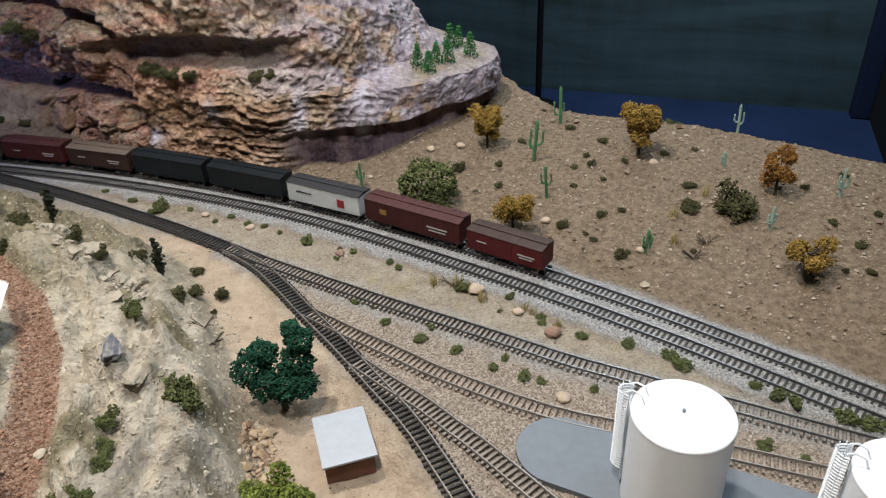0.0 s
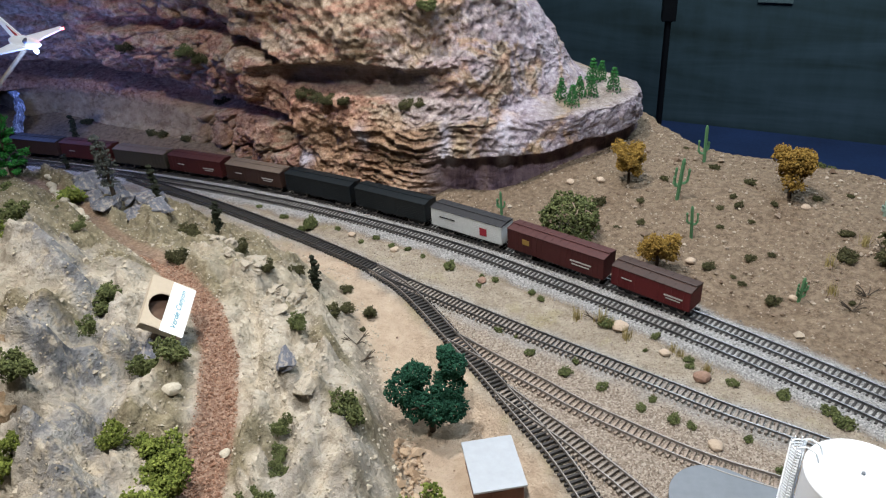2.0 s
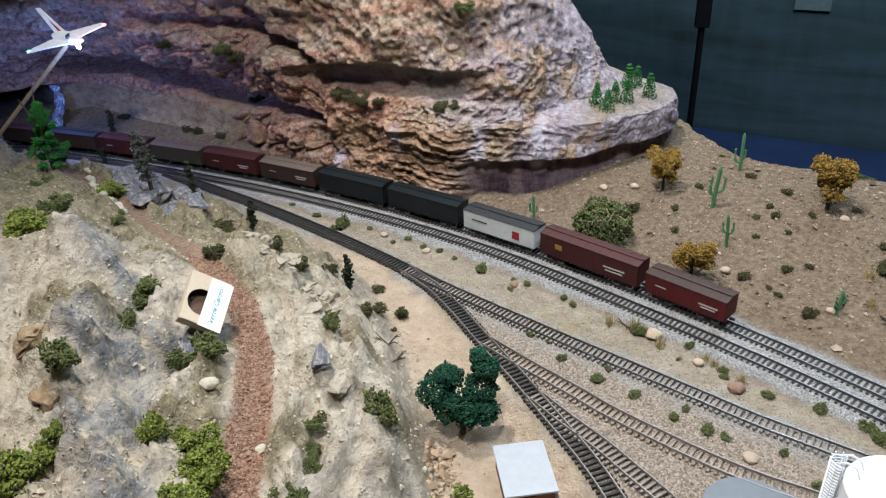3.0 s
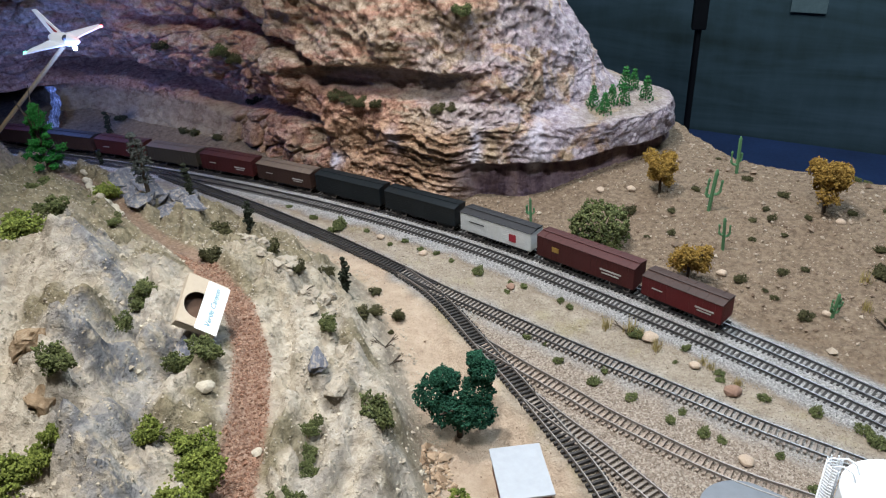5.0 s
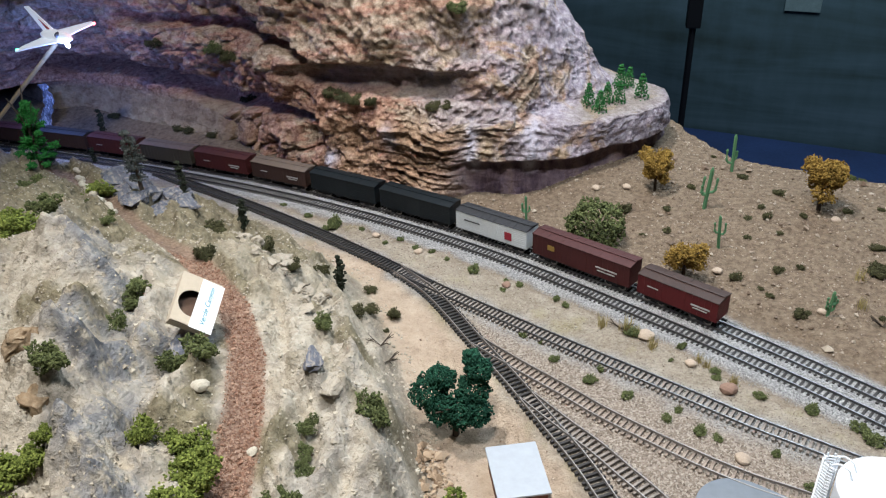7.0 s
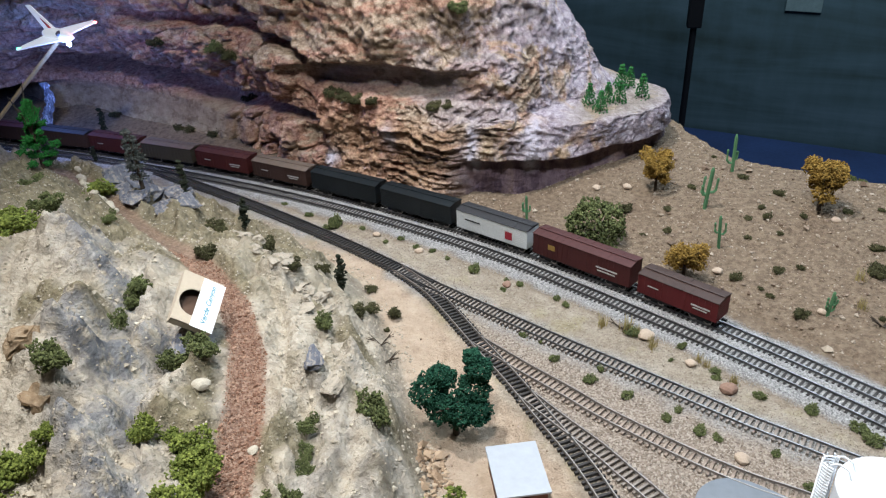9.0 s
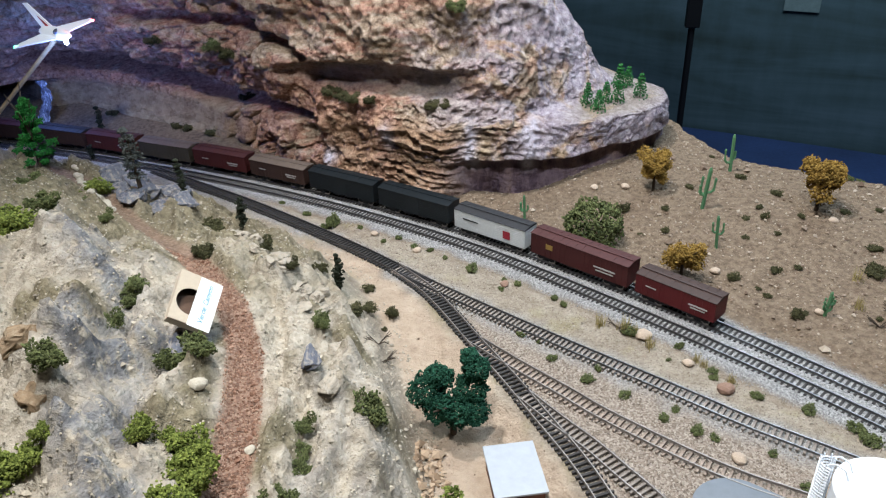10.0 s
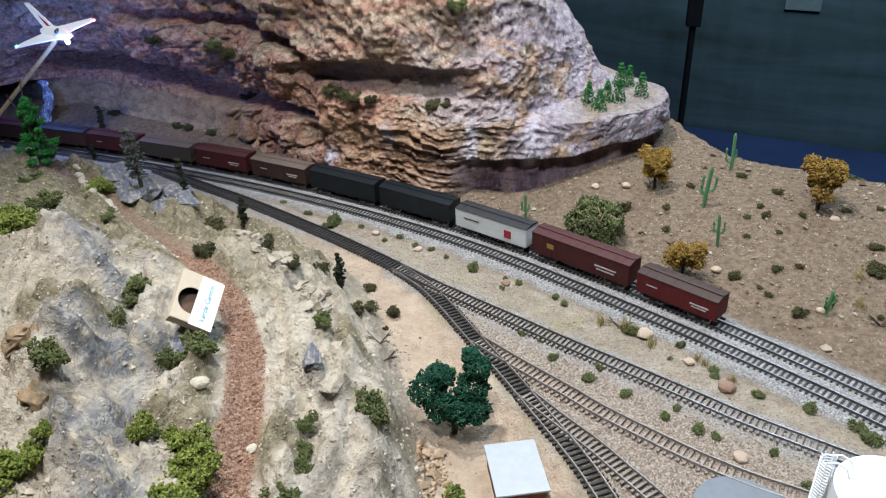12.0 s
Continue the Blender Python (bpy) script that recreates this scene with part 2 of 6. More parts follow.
WOOD = plain("bare_dowel", (0.52, 0.38, 0.19), 0.6, 0, 220, 0.3)
BARK = plain("dark_bark", (0.06, 0.045, 0.032), 0.9, 0, 700, 0.4, 0.5)
STONE = plain("tan_stone", (0.42, 0.33, 0.25), 0.9, 0, 260, 0.3, 0.5)
STONE_RED = plain("brown_stone", (0.24, 0.15, 0.11), 0.9, 0, 260, 0.3, 0.5)
PALE_STONE = plain("cream_stone", (0.44, 0.40, 0.32), 0.9, 0, 240, 0.25, 0.5)
DARK_GREEN = foliage_material("dark_green_foam", (0.007, 0.028, 0.019), (0.030, 0.105, 0.062))
OLIVE = foliage_material("olive_foam", (0.022, 0.032, 0.012), (0.155, 0.175, 0.072))
BUSH = foliage_material("desert_bush_foam", (0.018, 0.020, 0.010), (0.10, 0.095, 0.045))
BRIGHT = foliage_material("bright_green_foam", (0.035, 0.055, 0.012), (0.235, 0.275, 0.065))
YELLOW = foliage_material("autumn_yellow_foam", (0.10, 0.058, 0.014), (0.38, 0.245, 0.062))
RUST_LEAF = foliage_material("rust_leaf_foam", (0.09, 0.035, 0.01), (0.30, 0.15, 0.04))
GREY_LEAF = foliage_material("grey_foam", (0.022, 0.026, 0.024), (0.105, 0.115, 0.105))
BLACK_LEAF = foliage_material("blackish_green_foam", (0.008, 0.011, 0.008), (0.045, 0.052, 0.035))
PINE = foliage_material("pine_green_foam", (0.008, 0.05, 0.015), (0.05, 0.20, 0.06))
VIVID = foliage_material("vivid_green_foam", (0.006, 0.040, 0.012), (0.045, 0.23, 0.05))
CACTUS = foliage_material("cactus_green", (0.03, 0.10, 0.05), (0.10, 0.22, 0.11), 0.6)
CACTUS_GREY = foliage_material("pale_cactus_green", (0.12, 0.20, 0.16), (0.30, 0.40, 0.34), 0.6)
GRASS = foliage_material("straw_grass", (0.22, 0.18, 0.07), (0.46, 0.38, 0.17))


def glow(name, c, strength):
    m = bpy.data.materials.new(name)
    m.use_nodes = True
    b = m.node_tree.nodes["Principled BSDF"]
    b.inputs["Base Color"].default_value = (*c, 1)
    b.inputs["Emission Color"].default_value = (*c, 1)
    b.inputs["Emission Strength"].default_value = strength
    return m


# ---- building helpers ----
def mesh_of(name, bm, *materials, smooth=False):
    me = bpy.data.meshes.new(name)
    bm.to_mesh(me)
    bm.free()
    for m in materials:
        me.materials.append(m)
    if smooth:
        for p in me.polygons:
            p.use_smooth = True
    return me


def part(name, bm, material, parent, label="", smooth=False):
    ob = new(name, mesh_of(name, bm, material, smooth=smooth))
    ob.parent = parent
    if label:
        tagged(ob, label)
    return ob


def box(bm, x0, y0, z0, x1, y1, z1, bevel=0.0, m=None):
    made = bmesh.ops.create_cube(bm, size=1.0)["verts"]
    t = Matrix.Translation(((x0 + x1) / 2, (y0 + y1) / 2, (z0 + z1) / 2)) @ Matrix.Diagonal((x1 - x0, y1 - y0, z1 - z0, 1))
    bmesh.ops.transform(bm, matrix=(m or Matrix()) @ t, verts=made)
    if bevel:
        edges = list({e for v in made for e in v.link_edges})
        bmesh.ops.bevel(bm, geom=edges, offset=bevel, segments=2, affect="EDGES", profile=0.6)
    return bm


def boxed(*a, bevel=0.0, m=None):
    return box(bmesh.new(), *a, bevel=bevel, m=m)


def rod(bm, a, b, r0, r1=None, n=8, caps=True):
    a, b = Vector(a), Vector(b)
    made = bmesh.ops.create_cone(bm, cap_ends=caps, segments=n, radius1=r0, radius2=r0 if r1 is None else r1, depth=(b - a).length)["verts"]
    turn = (b - a).to_track_quat("Z", "Y").to_matrix().to_4x4()
    bmesh.ops.transform(bm, matrix=Matrix.Translation((a + b) / 2) @ turn, verts=made)
    return bm


def thing(name, label, category, group="", at=None, kind=""):
    ob = tagged(new(name), label, category, group, kind)
    ob.empty_display_size = 0.02
    if at is not None:
        ob.matrix_world = at
    return ob


def spline(points, step):
    """Evenly spaced points and headings on a smooth line through the given ones."""
    p = [Vector((*q, 0)) for q in points]
    p = [p[0] * 2 - p[1]] + p + [p[-1] * 2 - p[-2]]
    fine = []
    for i in range(1, len(p) - 2):
        for k in range(40):
            t = k / 40
            a, b, c, d = p[i - 1 : i + 3]
            fine.append(0.5 * ((2 * b) + (c - a) * t + (2 * a - 5 * b + 4 * c - d) * t * t + (3 * b - a - 3 * c + d) * t * t * t))
    fine.append(p[-2])
    out, run, want = [], 0.0, 0.0
    for a, b in zip(fine, fine[1:]):
        length = (b - a).length
        while want <= run + length and length > 1e-9:
            out.append((a.lerp(b, (want - run) / length), math.atan2(b.y - a.y, b.x - a.x)))
            want += step
        run += length
    return out


# ---- lie of the land ----
FAR_LINE = [(-1.6, 1.41), (-1.4, 1.387), (-1.2, 1.358), (-1.0, 1.320), (-0.8, 1.276), (-0.6, 1.219), (-0.4, 1.146), (-0.2, 1.056), (0.0, 0.942), (0.2, 0.809), (0.4, 0.655), (0.7, 0.40)]
NEAR_LINE = [(-1.6, 1.38), (-1.4, 1.355), (-1.2, 1.325), (-1.0, 1.285), (-0.8, 1.236), (-0.6, 1.177), (-0.4, 1.104), (-0.2, 1.013), (0.0, 0.893), (0.2, 0.76), (0.4, 0.605), (0.7, 0.35)]
JOIN_LINE = [(-0.90, 1.255), (-0.813, 1.213), (-0.671, 1.146), (-0.551, 1.083), (-0.423, 1.010), (-0.318, 0.944), (-0.260, 0.902)]
SPUR_LINE = [(-0.318, 0.944), (-0.234, 0.890), (-0.129, 0.829), (-0.052, 0.785), (0.018, 0.747), (0.085, 0.710), (0.145, 0.676), (0.214, 0.643), (0.45, 0.53)]
LADDER_LINE = [(-0.318, 0.944), (-0.260, 0.893), (-0.218, 0.843), (-0.172, 0.781), (-0.121, 0.715), (-0.079, 0.656), (-0.035, 0.594), (-0.004, 0.541), (0.06, 0.42)]
BROWN_LINE = [(-0.172, 0.781), (-0.109, 0.735), (-0.052, 0.696), (-0.004, 0.662), (0.077, 0.615), (0.132, 0.589), (0.185, 0.571), (0.36, 0.51), (0.62, 0.42)]
SIDE_LINE = [(-0.100, 0.686), (-0.057, 0.646), (-0.018, 0.612), (0.011, 0.582), (0.043, 0.549), (0.12, 0.46)]
FOOT = [(-0.11, 0.10), (-0.13, 0.30), (-0.165, 0.50), (-0.20, 0.60), (-0.27, 0.75), (-0.364, 0.907), (-0.577, 1.049), (-0.75, 1.11), (-1.0, 1.20), (-1.6, 1.29)]
TRAIL = [(-0.255, 0.18), (-0.292, 0.30), (-0.315, 0.40), (-0.345, 0.50), (-0.378, 0.58), (-0.43, 0.66), (-0.53, 0.745), (-0.66, 0.84), (-0.80, 0.95), (-0.93, 1.03)]


# broken rock faces on the hill: crest line (high side to its left), drop, reach behind it, width
CRAGS = [
    ([(-0.485, 0.475), (-0.515, 0.545), (-0.550, 0.610), (-0.600, 0.650)], 0.055, 0.060, 0.026),
    ([(-0.478, 0.488), (-0.452, 0.540), (-0.440, 0.575)], 0.036, 0.040, 0.024),
    ([(-0.410, 0.405), (-0.435, 0.440), (-0.465, 0.462)], 0.036, 0.035, 0.020),
    ([(-0.360, 0.320), (-0.395, 0.362), (-0.440, 0.392)], 0.042, 0.040, 0.026),
    ([(-0.292, 0.548), (-0.312, 0.598)], 0.022, 0.022, 0.011),
    ([(-0.255, 0.440), (-0.264, 0.530), (-0.284, 0.630)], 0.022, 0.025, 0.012),
    ([(-0.212, 0.445), (-0.225, 0.560), (-0.246, 0.640)], 0.024, 0.032, 0.014),
    ([(-0.300, 0.690), (-0.345, 0.715), (-0.412, 0.742)], 0.020, 0.030, 0.014),
    ([(-0.600, 0.690), (-0.690, 0.735)], 0.028, 0.040, 0.018),
    ([(-0.640, 0.820), (-0.720, 0.880)], 0.022, 0.030, 0.014),
]


def smooth(v, lo, hi):
    t = np.clip((v - lo) / (hi - lo), 0.0, 1.0)
    return t * t * (3 - 2 * t)


def off_line(x, y, line, signed=False):
    """Distance from a line of points; signed: positive on the left of its direction."""
    best, sign = np.full(np.shape(x), 9.0), np.ones(np.shape(x))
    for (ax, ay), (bx, by) in zip(line, line[1:]):
        dx, dy = bx - ax, by - ay
        t = np.clip(((x - ax) * dx + (y - ay) * dy) / (dx * dx + dy * dy), 0, 1)
        d = np.hypot(x - ax - t * dx, y - ay - t * dy)
        side = np.where(dx * (y - ay) - dy * (x - ax) >= 0, 1.0, -1.0)
        sign = np.where(d < best, side, sign)
        best = np.minimum(best, d)
    return best * sign if signed else best


def lay_of_land(x, y):
    """Height of the scenery without its small relief."""
    x, y = np.asarray(x, float), np.asarray(y, float)
    back = off_line(x, y, FAR_LINE, True)
    z = -0.006 + 0.040 * smooth(back, 0.03, 0.34)
    up = off_line(x, y, FOOT, True)
    z = z + np.where(up > 0, 0.128 * (1 - np.exp(-np.maximum(up, 0) / 0.115)) + 0.13 * np.maximum(up, 0), 0.0)
    z = z + 0.03 * np.exp(-(((x + 0.86) / 0.16) ** 2 + ((y - 0.70) / 0.15) ** 2))
    z = z - 0.012 * np.exp(-((off_line(x, y, TRAIL) / 0.02) ** 2)) * smooth(up, 0.05, 0.12)
    z = z - 0.035 * np.exp(-(((x + 0.60) / 0.15) ** 2 + ((y - 0.885) / 0.10) ** 2)) * smooth(up, 0.0, 0.1)
    z = z - 0.005 * np.exp(-((((x + 0.425) / 0.045) ** 2 + ((y - 0.585) / 0.055) ** 2) ** 2))
    ladder = off_line(x, y, LADDER_LINE, True)
    low = smooth(-ladder, 0.016, 0.055) * smooth(-up, -0.05, 0.03) * (1 - smooth(y, 0.70, 0.86))
    z = z - 0.020 * low
    return z


def table_edge(x, y):
    """Distance past the back edge of the table."""
    line = [(0.10, 1.62), (0.155, 1.475), (0.218, 1.352), (0.31, 1.305), (0.444, 1.258), (0.568, 1.176), (0.673, 1.09), (0.95, 0.80), (1.2, 0.40)]
    return off_line(x, y, line, True)


def small_relief(x, y, hill, track):
    """Rubble, slabs and gullies on the hill, soft grit on the flats."""
    p = Vector((x, y, 0.0))
    soft = noise.fractal(p * 9, 0.9, 2.0, 3) * 0.003 + noise.fractal(p * 60, 0.9, 2.0, 2) * 0.0019
    rough = 0.0
    if hill > 0.02:
        # slabs lie in streaks that run down towards the viewer
        w = Vector((noise.noise(p * 14), noise.noise(p * 14 + Vector((9, 3, 1))), 0)) * 0.25
        q = Vector((x * 1.0 + y * 0.30, y * 0.38 - x * 0.12, 3.0))
        cell = noise.voronoi(q * 17 + w, distance_metric="DISTANCE", exponent=2.5)
        tilt = noise.noise(cell[1][0] * 7.3)
        crack = min(1.0, (cell[0][1] - cell[0][0]) / 0.10)
        small = noise.voronoi(q * 52 + w * 2)
        step = noise.noise(small[1][0] * 5.1)
        chip = noise.voronoi(p * 75)
        bare = max(0.0, min(1.0, 0.5 + 2.2 * noise.fractal(Vector((x * 8, y * 6, 2.0)), 0.9, 2.0, 2)))
        gully = noise.noise(Vector((x * 26 + y * 7, y * 6 - x * 3, 11.0)))
        ridge = 1.0 - abs(noise.noise(Vector((x * 11 + y * 4.5, y * 4.2 - x * 2.0, 21.0)) + w * 1.2)) * 2.2
        fold = 0.6 - 1.4 * abs(noise.noise(Vector((x * 30 + y * 12, y * 15 - x * 5, 31.0)) + w)) + 0.3 - 0.7 * abs(noise.noise(p * 70 + w))
        rough = 0.020 * tilt + 0.005 * (crack - 1.0) + 0.013 * step * (0.2 + bare) + 0.010 * fold + 0.020 * max(0.0, ridge) ** 2 - 0.008 - 0.012 * max(0.0, 0.25 - abs(gully)) * 4 * bare
        rough += 0.010 * noise.noise(chip[1][0] * 9.7) * (1.2 - bare) + noise.fractal(p * 26, 0.8, 2.0, 4) * 0.005
    return (soft * (1 - hill) + rough * hill) * (1 - track)


def build_ground():
    xs = np.concatenate([np.arange(-1.62, -0.95, 0.008), np.arange(-0.95, 0.42, 0.0036), np.arange(0.42, 1.1, 0.008)])
    ys = np.concatenate([np.arange(0.02, 1.22, 0.0036), np.arange(1.22, 1.72, 0.007)])
    gx, gy = np.meshgrid(xs, ys)
    z = lay_of_land(gx, gy)
    up = off_line(gx, gy, FOOT, True)
    hill = smooth(up, -0.008, 0.05)
    main = np.minimum(off_line(gx, gy, FAR_LINE), off_line(gx, gy, NEAR_LINE))
    yard = np.minimum.reduce([off_line(gx, gy, l) for l in (JOIN_LINE, SPUR_LINE, LADDER_LINE, BROWN_LINE, SIDE_LINE)])
    track = np.clip(np.maximum(1 - smooth(main, 0.018, 0.035), 1 - smooth(yard, 0.014, 0.026)), 0, 1)
    trail = (1 - smooth(off_line(gx, gy, TRAIL), 0.013, 0.022)) * smooth(up, 0.03, 0.08) * (1 - 0.3 * smooth(gy, 0.66, 0.80))
    calm_trail = (1 - smooth(off_line(gx, gy, TRAIL), 0.016, 0.034)) * smooth(up, 0.03, 0.08)
    rest = 0.85 * (1 - smooth(np.hypot((gx + 0.425) / 0.8, gy - 0.585), 0.035, 0.06))
    edge = table_edge(gx, gy)
    bits = np.zeros_like(z)
    slab, olive_dim, wav = np.zeros_like(z), np.zeros_like(z), np.zeros_like(z)
    for j in range(gx.shape[0]):
        for i in range(gx.shape[1]):
            x, y, h = float(gx[j, i]), float(gy[j, i]), float(hill[j, i])
            t = max(float(track[j, i]), 0.93 * float(calm_trail[j, i]), float(rest[j, i]))
            bits[j, i] = small_relief(x, y, h, t)
            wav[j, i] = noise.noise(Vector((x * 30, y * 30, 7)))
            if h > 0.01:
                s = noise.fractal(Vector((x * 9 + y * 3.2, y * 3.4 - x, 5.0)), 0.8, 2.0, 4)
                slab[j, i] = s
                olive_dim[j, i] = noise.fractal(Vector((x * 12, y * 12, 9.0)), 0.9, 2.0, 3)
    # broken rock faces that step down across the hill
    face = np.zeros_like(z)
    for line, drop, reach, width in CRAGS:
        d = off_line(gx, gy, line, True) + 0.010 * wav + 0.004 * slab
        near = np.minimum(1.0, np.exp(-(np.maximum(off_line(gx, gy, line) - 0.02, 0) / reach) ** 2))
        z = z + drop * (0.8 + 0.5 * wav) * smooth(d, -width, 0.0) * np.exp(-np.maximum(d, 0) / reach) * near * (1 - rest) * (1 - trail) * hill
        face = np.maximum(face, np.exp(-(((d + width * 0.4) / (width * 1.25)) ** 2)) * near * smooth(wav, -0.7, 0.0) * (1.0 if drop > 0.025 else 0.35))
    z = z + bits + 0.003 * smooth(-main, -0.03, -0.018)
    z = z + 0.0015 * trail * wav
    seam = off_line(gx, gy, FAR_LINE, True)
    z = z - 0.006 * (1 - smooth(np.abs(seam - 0.062 + 0.010 * wav), 0.0, 0.0045)) * smooth(gx, 0.04, 0.12)
    z = z - 0.5 * smooth(edge + 0.006 * wav, -0.006, 0.07)
    verts = np.stack([gx, gy, z], -1).reshape(-1, 3)
    h, w = gx.shape
    idx = np.arange(h * w).reshape(h, w)
    faces = np.stack([idx[:-1, :-1], idx[:-1, 1:], idx[1:, 1:], idx[1:, :-1]], -1).reshape(-1, 4)
    me = bpy.data.meshes.new("ground")
    me.from_pydata(verts.tolist(), [], faces.tolist())
    me.materials.append(GROUND)
    me.polygons.foreach_set("use_smooth", np.ones(len(faces), bool))
    sand = np.clip(smooth(-off_line(gx, gy, LADDER_LINE, True) + 0.008 * wav, 0.012, 0.03) * (1 - smooth(gy, 0.95, 1.05)) * smooth(-up, -0.02, 0.02), 0, 1)
    ballast = (1 - smooth(main + 0.007 * wav, 0.022, 0.036))
    sprinkle = 0.75 * (1 - smooth(np.minimum(off_line(gx, gy, SPUR_LINE), off_line(gx, gy, JOIN_LINE)) + 0.010 * wav, 0.010, 0.034)) * (1 - sand)
    ballast = np.maximum(ballast, sprinkle)
    right_yard = smooth(off_line(gx, gy, LADDER_LINE, True), -0.004, 0.012) * smooth(-off_line(gx, gy, SPUR_LINE, True) + 0.02 * wav, -0.01, 0.03) * (1 - smooth(gy, 0.80, 0.9))
    zone = np.stack([hill, trail, sand, ballast], -1).reshape(-1, 4)
    between = smooth(-off_line(gx, gy, NEAR_LINE, True) + 0.008 * wav, 0.025, 0.045)
    # last channel: olive patches, plus a far-left darkening in place of light falloff
    cover = np.stack([np.maximum(0.40 * smooth(slab, 0.08, 0.28), face), between, right_yard, np.maximum(smooth(olive_dim, 0.08, 0.45), smooth(gy + 0.10 * olive_dim - 0.25 * (gx + 0.6), 0.60, 0.80) * (1 - 0.6 * smooth(gx, -0.5, -0.35)))], -1).reshape(-1, 4)
    for name, data in (("zone", zone), ("cover", cover)):
        a = me.color_attributes.new(name, "FLOAT_COLOR", "POINT")
        a.data.foreach_set("color", data.astype(np.float32).ravel())
    ob = new("ground", me)
    global LAND_X, LAND_Y, LAND_Z
    LAND_X, LAND_Y, LAND_Z = xs, ys, z
    return tagged(ob, "tan desert model scenery with rubble hill and red clay trail", "ground", kind="structure")


build_ground()

# ---- the mountain: a folded sheet of plaster rock over plan lines at rising heights ----
RISE = [
    (-0.03, [(-0.02, 1.75), (0.105, 1.55), (0.134, 1.462), (0.075, 1.345), (-0.02, 1.255), (-0.135, 1.185), (-0.25, 1.195), (-0.37, 1.215), (-0.50, 1.262), (-0.62, 1.33), (-0.74, 1.385), (-0.92, 1.44), (-1.12, 1.50), (-1.32, 1.56), (-1.46, 1.40), (-1.50, 1.05)]),
    (0.122, [(-0.10, 1.70), (0.050, 1.525), (0.102, 1.450), (0.062, 1.34), (-0.03, 1.272), (-0.15, 1.212), (-0.25, 1.205), (-0.37, 1.232), (-0.50, 1.275), (-0.62, 1.335), (-0.74, 1.40), (-0.90, 1.50), (-1.08, 1.57), (-1.30, 1.60), (-1.44, 1.44), (-1.48, 1.05)]),
    (0.140, [(-0.16, 1.70), (-0.06, 1.56), (-0.015, 1.485), (-0.005, 1.42), (-0.065, 1.345), (-0.165, 1.235), (-0.26, 1.218), (-0.37, 1.238), (-0.50, 1.278), (-0.62, 1.333), (-0.74, 1.40), (-0.89, 1.48), (-1.07, 1.54), (-1.29, 1.58), (-1.43, 1.43), (-1.48, 1.05)]),
    (0.235, [(-0.22, 1.70), (-0.13, 1.57), (-0.082, 1.49), (-0.075, 1.42), (-0.105, 1.35), (-0.18, 1.265), (-0.26, 1.242), (-0.37, 1.248), (-0.50, 1.278), (-0.61, 1.315), (-0.72, 1.39), (-0.87, 1.44), (-1.05, 1.48), (-1.26, 1.52), (-1.40, 1.41), (-1.47, 1.05)]),
    (0.50, [(-0.32, 1.85), (-0.27, 1.66), (-0.24, 1.53), (-0.235, 1.45), (-0.245, 1.385), (-0.28, 1.335), (-0.33, 1.315), (-0.41, 1.31), (-0.52, 1.325), (-0.63, 1.345), (-0.75, 1.38), (-0.90, 1.40), (-1.05, 1.42), (-1.24, 1.44), (-1.38, 1.38), (-1.46, 1.05)]),
]


def ramp01(v, lo, hi):
    return max(0.0, min(1.0, (v - lo) / (hi - lo)))


